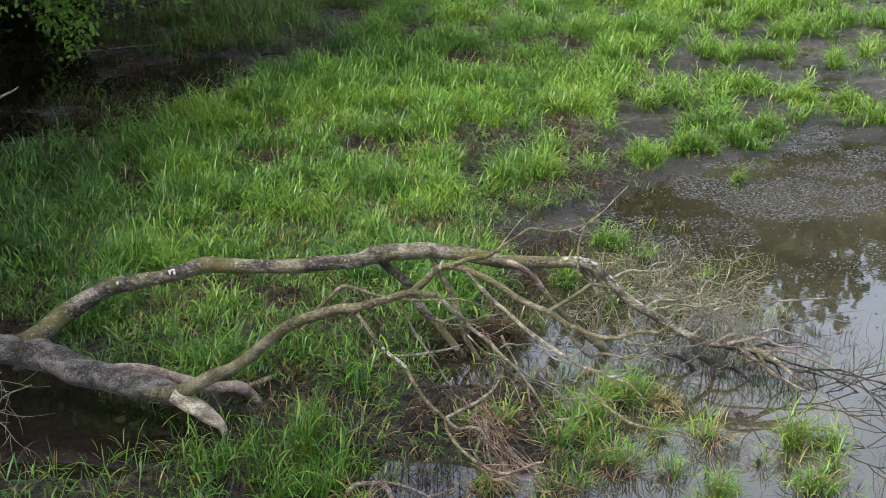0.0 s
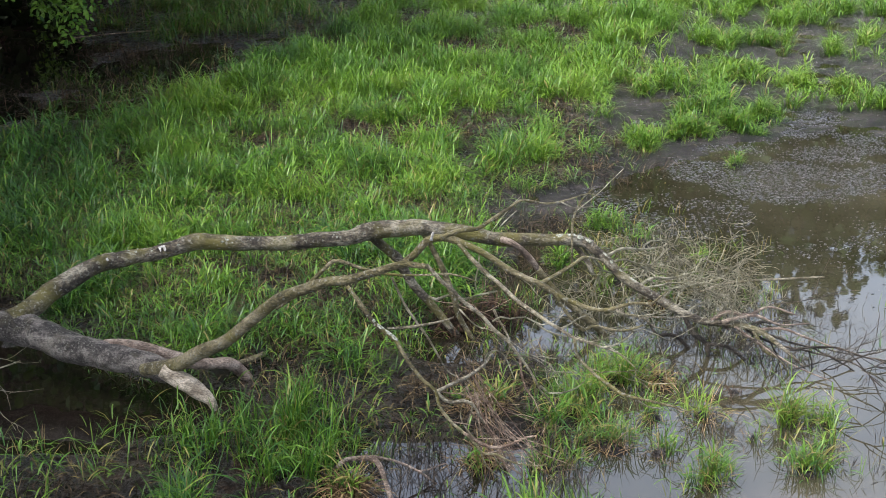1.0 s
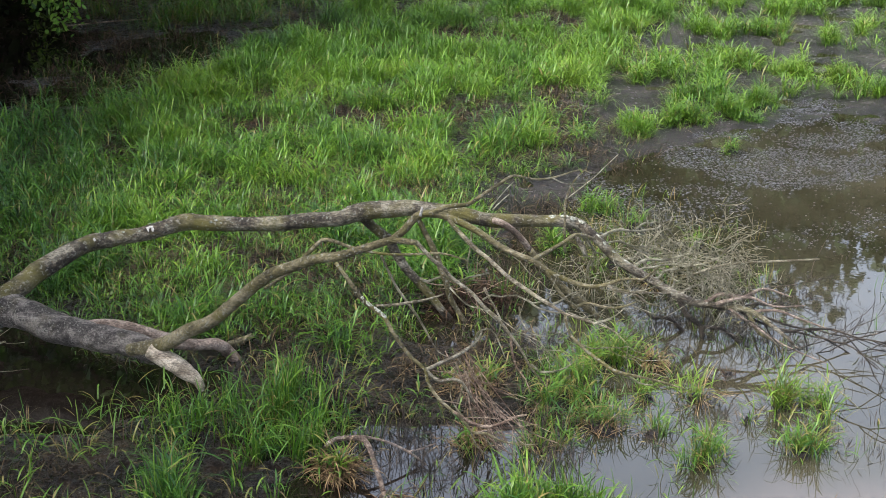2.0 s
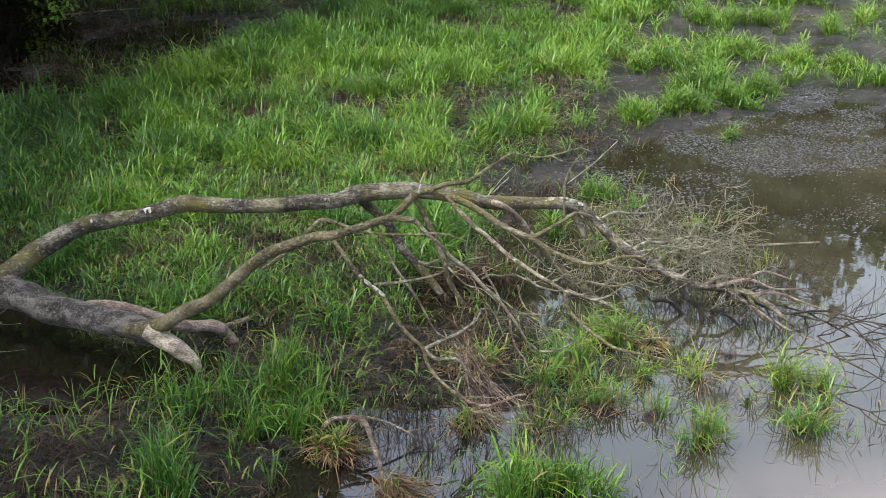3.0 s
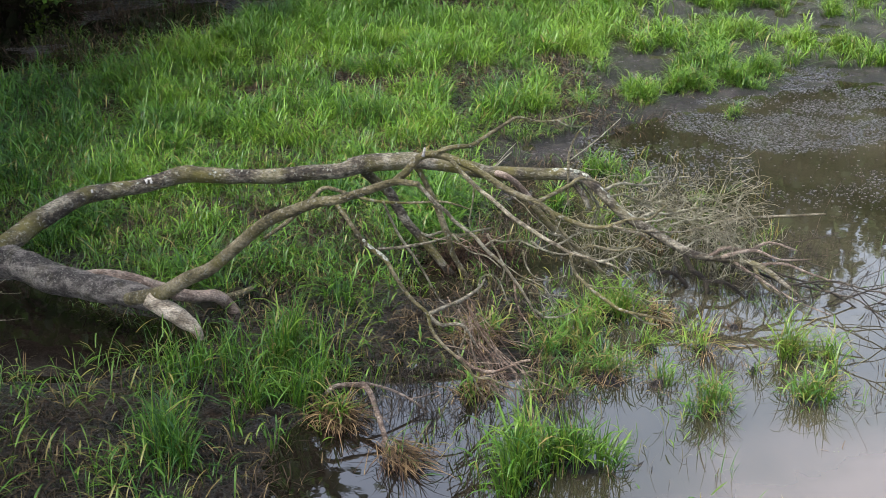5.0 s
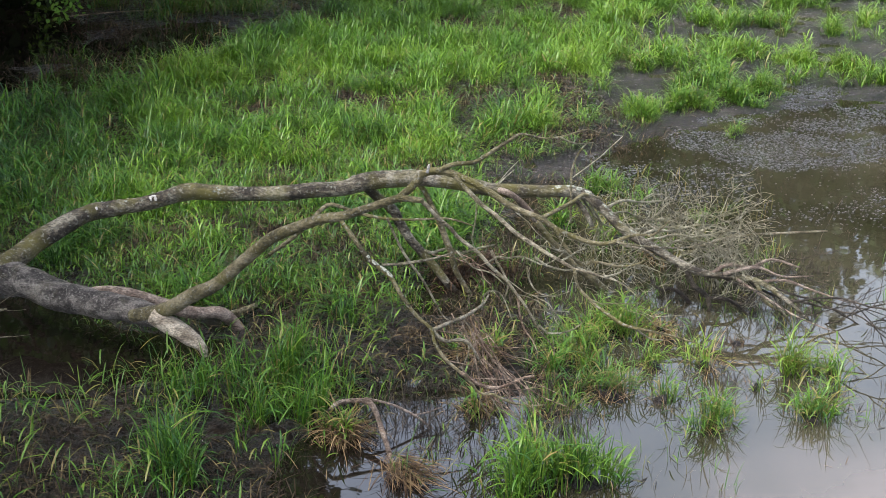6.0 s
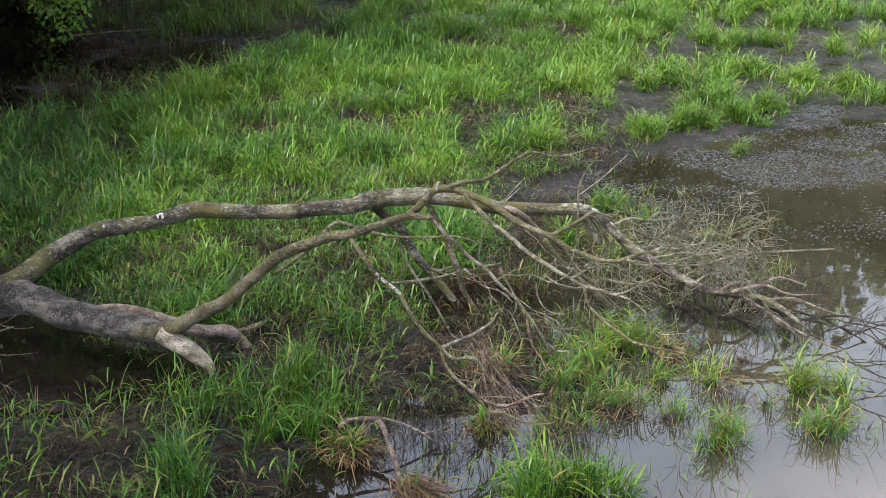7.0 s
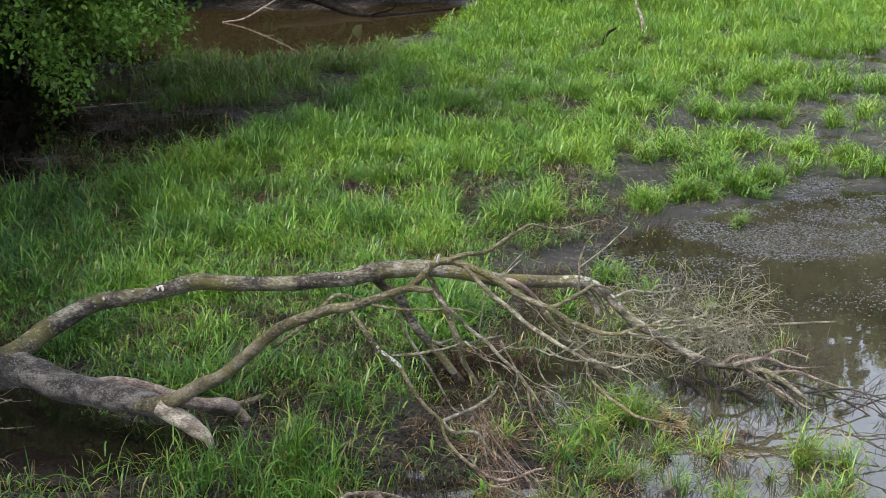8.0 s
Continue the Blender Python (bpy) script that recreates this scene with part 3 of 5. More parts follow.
limb("twig", [(1.97, -0.06, 0.7, 0.0117), (1.955, -0.08, 1.03, 0.0117), (1.955, -0.07, 1.21, 0.0104), (2.02, -0.04, 1.38, 0.0078), (2.13, -0.02, 1.5, 0.0042)], BARK_OLIVE, 6)
near_limb = limb("near_limb", [(-1.78, -1.46, 0.4, 0.0528), (-1.484, -1.604, 0.511, 0.0634), (-1.257, -1.7, 0.678, 0.0598), (-1.039, -1.792, 0.816, 0.0528), (-0.82, -1.902, 1.043, 0.0493), (-0.584, -2.024, 1.287, 0.0458), (-0.362, -2.125, 1.422, 0.0422), (-0.189, -2.203, 1.511, 0.0387), (-0.02, -2.279, 1.566, 0.0352), (0.146, -2.357, 1.648, 0.0308), (0.309, -2.435, 1.733, 0.0273), (0.389, -2.474, 1.768, 0.0246), (0.488, -2.521, 1.777, 0.0229), (0.551, -2.551, 1.78, 0.0211)],
     BARK_OLIVE, 14, 0.035, 0.05, label="slender olive-brown limb rising from the trunk")
limb("branch", [(0.369, -2.424, 1.741, 0.0266), (0.461, -2.431, 1.829, 0.0282), (0.528, -2.44, 1.913, 0.0297), (0.575, -2.447, 1.953, 0.0289), (0.635, -2.455, 1.969, 0.0289), (0.714, -2.467, 1.965, 0.0282), (0.805, -2.484, 1.938, 0.0266), (0.904, -2.507, 1.9, 0.025), (0.984, -2.529, 1.862, 0.0242), (1.063, -2.554, 1.816, 0.0235), (1.15, -2.585, 1.764, 0.0235), (1.259, -2.626, 1.721, 0.0219), (1.367, -2.67, 1.695, 0.0211), (1.421, -2.697, 1.663, 0.0211), (1.49, -2.732, 1.627, 0.0203), (1.565, -2.77, 1.608, 0.0188), (1.658, -2.821, 1.586, 0.0172), (1.749, -2.872, 1.581, 0.0156), (1.827, -2.918, 1.604, 0.0148), (1.894, -2.964, 1.648, 0.0133), (1.987, -3.032, 1.707, 0.0101), (2.08, -3.101, 1.731, 0.0086), (2.122, -3.15, 1.798, 0.007), (2.162, -3.203, 1.871, 0.0054)],
     BARK_OLIVE, 12, 0.04, 0.07, label="olive branch arching over the others")
limb("branch", [(0.553, -2.271, 1.678, 0.0169), (0.615, -2.293, 1.617, 0.0162), (0.676, -2.316, 1.555, 0.0155), (0.759, -2.342, 1.495, 0.0148), (0.808, -2.362, 1.437, 0.0141), (0.882, -2.385, 1.385, 0.0134), (0.973, -2.414, 1.321, 0.0134), (1.047, -2.442, 1.24, 0.0127), (1.163, -2.481, 1.145, 0.012), (1.233, -2.51, 1.059, 0.0106), (1.296, -2.535, 0.98, 0.0099), (1.359, -2.564, 0.885, 0.0084), (1.406, -2.59, 0.796, 0.007), (1.473, -2.615, 0.726, 0.0056), (1.515, -2.633, 0.666, 0.0049)],
     BARK_TWIG, 8, 0.04, 0.07)
limb("branch", [(0.777, -2.5, 1.943, 0.0159), (0.83, -2.566, 1.895, 0.0159), (0.917, -2.665, 1.831, 0.0159), (0.973, -2.727, 1.795, 0.0152), (1.047, -2.801, 1.761, 0.0146), (1.12, -2.882, 1.717, 0.0146), (1.181, -2.95, 1.682, 0.0139), (1.284, -3.053, 1.645, 0.0126), (1.368, -3.14, 1.615, 0.0119), (1.453, -3.225, 1.593, 0.0113), (1.531, -3.306, 1.571, 0.0099), (1.603, -3.374, 1.576, 0.0086), (1.7, -3.468, 1.58, 0.0073), (1.779, -3.546, 1.583, 0.0053), (1.835, -3.611, 1.564, 0.0047), (1.893, -3.689, 1.528, 0.0033)],
     BARK_TWIG, 8, 0.04, 0.07)
limb("branch", [(1.517, -3.423, 1.616, 0.0087), (1.528, -3.452, 1.542, 0.0095), (1.558, -3.477, 1.485, 0.0101), (1.601, -3.499, 1.45, 0.0108), (1.647, -3.523, 1.409, 0.0108), (1.708, -3.552, 1.37, 0.0115), (1.772, -3.581, 1.332, 0.0115), (1.825, -3.605, 1.303, 0.0115), (1.901, -3.636, 1.293, 0.0101), (2.014, -3.68, 1.287, 0.0087), (2.133, -3.728, 1.278, 0.0067), (2.268, -3.784, 1.257, 0.0033)],
     BARK_OLIVE, 8, 0.04, 0.07)
limb("branch", [(0.295, -1.793, 1.371, 0.0093), (0.347, -1.784, 1.242, 0.0101), (0.413, -1.773, 1.096, 0.0108), (0.489, -1.764, 0.973, 0.0101), (0.57, -1.754, 0.849, 0.0101), (0.638, -1.745, 0.723, 0.0087), (0.698, -1.736, 0.597, 0.0072), (0.754, -1.729, 0.504, 0.0058), (0.823, -1.724, 0.462, 0.005)],
     BARK_TWIG, 8, 0.04, 0.07)
limb("branch", [(-0.687, -1.179, 0.823, 0.0145), (-0.558, -1.19, 0.918, 0.0166), (-0.439, -1.201, 1.022, 0.0188), (-0.306, -1.214, 1.166, 0.0181), (-0.193, -1.226, 1.278, 0.0173), (-0.102, -1.232, 1.271, 0.0166), (0.026, -1.243, 1.226, 0.0152), (0.163, -1.253, 1.192, 0.0137), (0.31, -1.264, 1.172, 0.0123), (0.484, -1.277, 1.172, 0.0108), (0.63, -1.288, 1.182, 0.0101), (0.767, -1.298, 1.191, 0.0087), (0.895, -1.308, 1.165, 0.0072), (0.997, -1.316, 1.13, 0.0058)],
     BARK_OLIVE, 8, 0.04, 0.07)
limb("branch", [(1.467, -2.755, 1.644, 0.012), (1.523, -2.755, 1.547, 0.0128), (1.591, -2.755, 1.453, 0.0135), (1.675, -2.755, 1.368, 0.0135), (1.737, -2.755, 1.398, 0.012), (1.818, -2.755, 1.389, 0.0105), (1.919, -2.755, 1.364, 0.0097), (2.027, -2.755, 1.372, 0.0075), (2.116, -2.755, 1.411, 0.0045)],
     BARK_OLIVE, 8, 0.04, 0.07)
limb("branch", [(1.834, -3.15, 1.705, 0.0096), (1.893, -3.15, 1.673, 0.0088), (1.978, -3.15, 1.657, 0.0088), (2.048, -3.15, 1.628, 0.008), (2.109, -3.15, 1.579, 0.0064), (2.214, -3.15, 1.551, 0.0048)],
     BARK_TWIG, 8, 0.04, 0.07)
limb("branch", [(1.838, -3.277, 1.74, 0.008), (1.981, -3.277, 1.72, 0.0072), (2.093, -3.277, 1.712, 0.0072), (2.206, -3.277, 1.709, 0.0064), (2.299, -3.277, 1.717, 0.0048), (2.371, -3.277, 1.745, 0.004)],
     BARK_TWIG, 8, 0.04, 0.07)
droop = limb("branch", [(-0.028, -2.491, 1.602, 0.0148), (0.048, -2.525, 1.508, 0.0163), (0.129, -2.565, 1.395, 0.0178), (0.193, -2.592, 1.328, 0.0185), (0.314, -2.634, 1.245, 0.0178), (0.378, -2.667, 1.146, 0.0163), (0.455, -2.706, 1.035, 0.0155), (0.535, -2.739, 0.949, 0.0141), (0.616, -2.769, 0.887, 0.0133), (0.632, -2.79, 0.813, 0.0133), (0.665, -2.812, 0.743, 0.0126), (0.734, -2.842, 0.663, 0.0118), (0.815, -2.871, 0.601, 0.0111), (0.883, -2.897, 0.542, 0.0104), (0.94, -2.922, 0.473, 0.0096), (0.98, -2.935, 0.453, 0.0096), (1.06, -2.957, 0.46, 0.0089), (1.144, -2.983, 0.424, 0.0081), (1.227, -3.007, 0.409, 0.0074), (1.333, -3.037, 0.412, 0.0052), (1.429, -3.065, 0.436, 0.0037)],
     BARK_OLIVE, 10, 0.04, 0.07, label="thin drooping branch with white lichen")
limb("twig", [(1.386, -2.507, 1.629, 0.0156), (1.53, -2.374, 1.65, 0.0156), (1.668, -2.247, 1.678, 0.0143), (1.733, -2.183, 1.699, 0.013), (1.834, -2.105, 1.663, 0.0104), (1.919, -2.037, 1.607, 0.0078)],
     BARK_OLIVE, 6, 0.04, 0.07)
limb("twig", [(0.261, -2.586, 1.303, 0.0104), (0.39, -2.586, 1.312, 0.0104), (0.51, -2.586, 1.33, 0.0104), (0.639, -2.586, 1.356, 0.0078), (0.751, -2.586, 1.396, 0.0052)],
     BARK_TWIG, 6, 0.04, 0.07)
limb("twig", [(0.633, -2.75, 0.874, 0.0143), (0.76, -2.6, 0.861, 0.0143), (0.855, -2.492, 0.851, 0.0143), (0.962, -2.362, 0.86, 0.0117), (1.026, -2.278, 0.877, 0.0091), (1.064, -2.2, 0.912, 0.0078)],
     BARK_TWIG, 6, 0.04, 0.07)
limb("twig", [(0.625, -2.75, 0.869, 0.0143), (0.678, -2.75, 0.807, 0.0143), (0.739, -2.75, 0.779, 0.013), (0.816, -2.75, 0.793, 0.013), (0.886, -2.75, 0.766, 0.0117), (0.932, -2.75, 0.693, 0.0104), (0.984, -2.75, 0.588, 0.0078)],
     BARK_TWIG, 6, 0.04, 0.07)
limb("twig", [(0.826, -2.88, 0.597, 0.013), (0.9, -2.88, 0.537, 0.013), (0.999, -2.88, 0.483, 0.013), (1.101, -2.88, 0.473, 0.013), (1.201, -2.88, 0.514, 0.0104), (1.281, -2.88, 0.555, 0.0078), (1.354, -2.88, 0.568, 0.0065)],
     TWIG_RED, 6, 0.04, 0.07)
limb("twig", [(0.645, -2.5, 1.976, 0.0182), (0.725, -2.464, 2.006, 0.01716), (0.806, -2.429, 2.015, 0.01612), (0.916, -2.393, 2.013, 0.01508), (0.989, -2.357, 2.043, 0.01417), (1.071, -2.321, 2.091, 0.01313), (1.153, -2.286, 2.131, 0.01209), (1.211, -2.25, 2.162, 0.01105), (1.271, -2.214, 2.172, 0.01001), (1.365, -2.179, 2.141, 0.00897), (1.452, -2.143, 2.118, 0.00793), (1.559, -2.107, 2.12, 0.00702), (1.665, -2.071, 2.14, 0.00598), (1.773, -2.036, 2.16, 0.00494), (1.864, -2, 2.119, 0.0042)], BARK_OLIVE, 6)
limb("twig", [(1.553, -2.15, 2.133, 0.0065), (1.621, -2.117, 2.089, 0.00559), (1.689, -2.083, 2.062, 0.00481), (1.818, -2.05, 2.061, 0.0042)], TWIG, 6)
limb("twig", [(1.065, -2.2, 1.179, 0.0078), (1.126, -2.217, 1.223, 0.00715), (1.196, -2.233, 1.216, 0.0065), (1.312, -2.25, 1.237, 0.00585), (1.439, -2.267, 1.18, 0.0052), (1.54, -2.283, 1.224, 0.00455), (1.598, -2.3, 1.289, 0.0042)], TWIG, 6)
limb("twig", [(0.825, -1.9, 1.148, 0.0065), (0.954, -1.967, 1.035, 0.00559), (1.089, -2.033, 1.017, 0.00481), (1.186, -2.1, 0.952, 0.0042)], TWIG, 6)
limb("twig", [(1.087, -2, 1.189, 0.0117), (1.128, -2.05, 1.117, 0.01001), (1.178, -2.1, 1.045, 0.00845), (1.212, -2.15, 0.95, 0.00676), (1.161, -2.2, 0.809, 0.0052)], BARK_TWIG, 6)
limb("twig", [(1.298, -2.6, 1.302, 0.0078), (1.311, -2.62, 1.223, 0.00702), (1.353, -2.64, 1.143, 0.00624), (1.41, -2.66, 1.108, 0.00546), (1.501, -2.68, 1.103, 0.00468), (1.598, -2.7, 1.148, 0.0042)], TWIG, 6)
limb("twig", [(1.005, -2.3, 0.831, 0.0078), (1.021, -2.32, 0.956, 0.00702), (1.094, -2.34, 1.002, 0.00624), (1.153, -2.36, 0.965, 0.00546), (1.197, -2.38, 0.868, 0.00468), (1.231, -2.4, 0.785, 0.0042)], TWIG, 6)
limb("twig", [(1.256, -2.5, 1.014, 0.0104), (1.266, -2.525, 0.912, 0.00871), (1.302, -2.55, 0.787, 0.00715), (1.365, -2.575, 0.707, 0.00559), (1.409, -2.6, 0.603, 0.0042)], TWIG_RED, 6)
limb("twig", [(1.403, -2.6, 0.833, 0.0117), (1.442, -2.6, 0.801, 0.00845), (1.472, -2.6, 0.765, 0.0052)], TWIG, 6)
limb("twig", [(1.695, -3.5, 1.594, 0.0078), (1.767, -3.5, 1.61, 0.0065), (1.837, -3.5, 1.65, 0.0052), (1.888, -3.5, 1.701, 0.0042)], TWIG, 6)
limb("twig", [(1.901, -3.6, 1.276, 0.0078), (1.998, -3.6, 1.207, 0.00585), (2.092, -3.6, 1.191, 0.0042)], TWIG, 6)
limb("twig", [(1.47, -3.1, 1.545, 0.0078), (1.531, -3.067, 1.56, 0.0065), (1.591, -3.033, 1.588, 0.0052), (1.653, -3, 1.595, 0.0042)], TWIG, 6)
limb("twig", [(1.321, -2.9, 1.491, 0.0078), (1.398, -2.933, 1.442, 0.00689), (1.512, -2.967, 1.423, 0.00611), (1.577, -3, 1.437, 0.0052)], TWIG, 6)
limb("twig", [(1.352, -2.6, 0.969, 0.0065), (1.455, -2.6, 0.955, 0.0052), (1.621, -2.6, 0.946, 0.0042)], TWIG, 6)
limb("twig", [(1.472, -2.6, 0.774, 0.0078), (1.567, -2.6, 0.774, 0.0065), (1.669, -2.6, 0.81, 0.0052), (1.74, -2.6, 0.878, 0.0042)], TWIG, 6)
limb("twig", [(0.632, 0.05, 0.386, 0.0156), (0.711, 0.06, 0.354, 0.01404), (0.843, 0.07, 0.396, 0.01248), (0.976, 0.08, 0.347, 0.01092), (1.108, 0.09, 0.383, 0.00936), (1.292, 0.1, 0.424, 0.0078)], TWIG, 6)
limb("twig", [(1.139, 0.5, 0.7, 0.0104), (1.133, 0.5, 0.528, 0.00949), (1.105, 0.5, 0.324, 0.00871), (1.135, 0.5, 0.236, 0.0078)], TWIG, 6)
limb("twig", [(1.425, 1.6, 0.505, 0.0078), (1.519, 1.7, 0.564, 0.0065), (1.615, 1.8, 0.613, 0.0052)], TWIG, 6)
limb("snapped_peg", [(0.577, -2.55, 1.984, 0.013), (0.592, -2.55, 2.046, 0.008)], CHALK, 7, 0.02, label="snapped white peg")
limb("branch", [(3.2, 0.0, 0.45, 0.012), (3.5, 0.0, 0.55, 0.012), (4.06, 0, 0.59, 0.01), (4.4, 0.02, 0.6, 0.007)], BARK_TWIG, 7, label="long bare pale stick")


def spray(bag, start, way, length, radius, depth, rng, kids=5, wander=0.35, sag=0.0, floor=-0.03, zlift=0.0):
    """A twig that wanders and forks into finer twigs."""
    k = max(4, int(length / 0.09))
    way = np.asarray(way, float) / np.linalg.norm(way)
    p = np.asarray(start, float)
    pts = [p]
    d = way.copy()
    for _ in range(k):
        d = d + rng.normal(size=3) * wander * 0.35 + np.array((0, 0, -sag * 0.1))
        d = d / np.linalg.norm(d)
        p = p + d * length / k
        if p[2] < floor:
            p[2] = floor
            d[2] = abs(d[2]) * 0.3
        pts.append(p)
    pts = np.array(pts)
    r = np.linspace(radius, max(radius * 0.45, 0.002), len(pts))
    v, q, t = sweep(np.hstack([pts, r[:, None]]), 5 if radius > 0.006 else 4, closed=False)
    bag.add(v, q, (), rng.random())
    if depth > 0:
        for i in range(kids):
            at = int(len(pts) * (0.2 + 0.75 * (i + rng.random()) / kids))
            at = min(at, len(pts) - 2)
            main = pts[at + 1] - pts[at]
            main = main / np.linalg.norm(main)
            off = rng.normal(size=3) * np.array((1, 1, 0.7))
            off = off - main * np.dot(off, main)
            off = off / (np.linalg.norm(off) + 1e-6)
            spray(bag, pts[at], main * 0.75 + off * (0.55 + 0.4 * rng.random()) + np.array((0, 0, zlift)), length * (0.4 + 0.35 * rng.random()), max(radius * 0.62, 0.003), depth - 1, rng, kids, wander, sag, floor, zlift)


def twigs(name, on, roots, mat, label="", kids=5, depth=2, seed=1, **more):
    g = np.random.default_rng(seed)
    for start, way, length, radius in roots:
        bag = Bag()
        spray(bag, start, way, length, radius, depth, g, kids, **more)
        tagged(bag.build(name, mat, on, label), kind="stuff")


# crown of thin twigs past the end of the main limb
twigs("twig_spray", main_limb, [((2.05, -0.02, 0.95), (0.9, 0.8, -0.7), 1.2, 0.011), ((2.6, -0.3, 0.62), (0.9, 1.0, -0.25), 1.3, 0.011), ((3.0, -0.45, 0.45), (0.9, 0.7, 0.05), 1.2, 0.011), ((2.1, -0.03, 0.94), (1, 0.5, -0.5), 1.2, 0.011),
                     ((2.3, -0.15, 0.82), (1, 0.8, -0.35), 1.2, 0.011), ((2.45, -0.25, 0.7), (0.8, 1.0, -0.25), 1.1, 0.01), ((2.7, -0.35, 0.57), (1, 0.6, -0.05), 1.2, 0.011), ((2.9, -0.42, 0.48), (1, 0.9, 0.0), 1.1, 0.01), ((3.1, -0.5, 0.42), (1, 0.35, 0.05), 1.2, 0.011),
                     ((2.65, 0.12, 0.84), (0.6, 1, -0.18), 1.4, 0.009), ((2.9, 0.3, 0.8), (0.5, 1, -0.2), 1.3, 0.008), ((3.15, 0.0, 0.66), (0.5, 1, 0.0), 1.3, 0.008), ((3.4, 0.15, 0.6), (0.7, 0.8, -0.1), 1.2, 0.008)],
      TWIG, "tangled grey-green twigs", 4, 3, 5, wander=0.8, sag=0.75)
twigs("twig_spray", main_limb, [((3.4, -0.6, 0.4), (1, 0.2, -0.08), 1.5, 0.013), ((3.6, -0.68, 0.37), (1, -0.15, -0.1), 1.4, 0.012), ((3.8, -0.9, 0.28), (1, 0.05, -0.05), 1.3, 0.011), ((3.5, -0.62, 0.38), (1, 0.5, 0.0), 1.4, 0.011), ((3.3, -0.55, 0.36), (1, -0.6, -0.2), 1.1, 0.01)],
      TWIG_DARK, "dark wet twigs fanning over the water", 3, 2, 8, wander=0.45, sag=0.2)
for pts in ([(3.2, -0.54, 0.4, 0.022), (3.35, -0.5, 0.47, 0.02), (3.55, -0.52, 0.45, 0.017), (3.75, -0.45, 0.5, 0.012), (4.0, -0.5, 0.44, 0.007)], [(3.3, -0.57, 0.4, 0.02), (3.42, -0.62, 0.47, 0.018), (3.6, -0.6, 0.48, 0.014), (3.8, -0.66, 0.42, 0.01), (4.1, -0.6, 0.4, 0.005)],
            [(2.55, -0.3, 0.63, 0.02), (2.7, -0.2, 0.68, 0.016), (2.9, -0.1, 0.64, 0.013), (3.15, 0.0, 0.66, 0.009), (3.4, 0.15, 0.6, 0.005)], [(2.25, -0.13, 0.86, 0.018), (2.45, 0.0, 0.9, 0.014), (2.65, 0.12, 0.84, 0.011), (2.9, 0.3, 0.8, 0.007)],
            [(3.6, -0.66, 0.37, 0.016), (3.8, -0.75, 0.42, 0.013), (4.0, -0.8, 0.36, 0.01), (4.3, -0.95, 0.3, 0.005)], [(3.4, -0.6, 0.38, 0.014), (3.6, -0.85, 0.3, 0.011), (3.85, -1.05, 0.2, 0.008), (4.15, -1.2, 0.12, 0.004)]):
    limb("branch", pts, TWIG if pts[0][0] < 3 else BARK_RED, 8)
# twigs lying under the trunk
twigs("twig_spray", trunk, [((-2.9, -1.1, 0.3), (-0.8, -0.6, -0.2), 0.8, 0.008), ((-3.2, -0.95, 0.35), (-0.3, -0.8, -0.3), 0.7, 0.007)], TWIG, "pale twigs under the trunk", 4, 2, 61, wander=0.5, sag=0.3)
# pale dead stems hanging loosely from the fork of the drooping branch
for i in range(9):
    u, v = rng.random(), rng.random()
    knots = [(0.83 + 0.12 * u, -2.45 - 0.2 * v, 0.86 - 0.1 * u, 0.004), (0.87 + 0.2 * u, -2.5 - 0.2 * v, 0.72 - 0.12 * v, 0.005), (0.92 + 0.3 * u, -2.55 - 0.2 * v, 0.55 - 0.14 * v, 0.0055),
             (1.0 + 0.4 * u, -2.6 - 0.22 * v, 0.4 - 0.16 * v, 0.0045), (1.08 + 0.5 * u, -2.62 - 0.25 * v, 0.32 - 0.22 * v, 0.0035)][: 5 - i % 2]
    limb("dead_stem", [(x + rng.normal(0, 0.03), y + rng.normal(0, 0.03), z + rng.normal(0, 0.03), r) for x, y, z, r in knots], (TWIG_RED, TWIG_RED, BARK_TWIG)[i % 3], 5, 0.03, 0.1, on=droop)
# thin twigs of the near limb
twigs("twig_spray", near_limb, [((1.17, -2.36, 1.68), (1, -0.3, -0.5), 0.6, 0.005), ((1.52, -2.55, 1.55), (1, -0.2, -0.4), 0.6, 0.005), ((1.3, -2.95, 1.6), (1, 0.1, -0.4), 0.6, 0.005), ((1.55, -3.3, 1.58), (1, -0.1, -0.2), 0.6, 0.005), ((1.9, -3.15, 1.67), (1, 0.2, -0.3), 0.7, 0.005),
                     ((1.06, -2.4, 1.2), (0.8, -0.2, -0.6), 0.6, 0.005), ((1.24, -2.45, 1.02), (0.9, 0.1, -0.4), 0.6, 0.005), ((1.62, -3.4, 1.4), (1, 0.1, -0.3), 0.6, 0.005), ((1.85, -2.76, 1.38), (1, 0.2, -0.1), 0.6, 0.005)],
      TWIG, "thin pale twigs", 3, 1, 21, wander=0.7, sag=0.3)
twigs("twig_spray", near_limb, [((0.9, -2.2, 0.75), (0.45, -0.3, -0.7), 0.7, 0.007), ((0.86, -2.3, 0.7), (0.4, -0.35, -0.65), 0.8, 0.007), ((0.95, -2.15, 0.65), (0.5, -0.3, -0.6), 0.7, 0.006), ((0.85, -2.4, 0.6), (0.45, -0.3, -0.6), 0.6, 0.006), ((0.78, -2.3, 0.8), (0.35, -0.35, -0.8), 0.8, 0.006), ((0.98, -2.3, 0.75), (0.3, -0.4, -0.7), 0.8, 0.006), ((0.92, -2.35, 0.85), (0.35, -0.3, -0.8), 0.8, 0.006), ((1.0, -2.25, 0.55), (0.4, -0.4, -0.5), 0.6, 0.006)],
      TWIG_RED, "thin reddish twigs hanging down", 3, 1, 31, wander=0.25, sag=0.4)
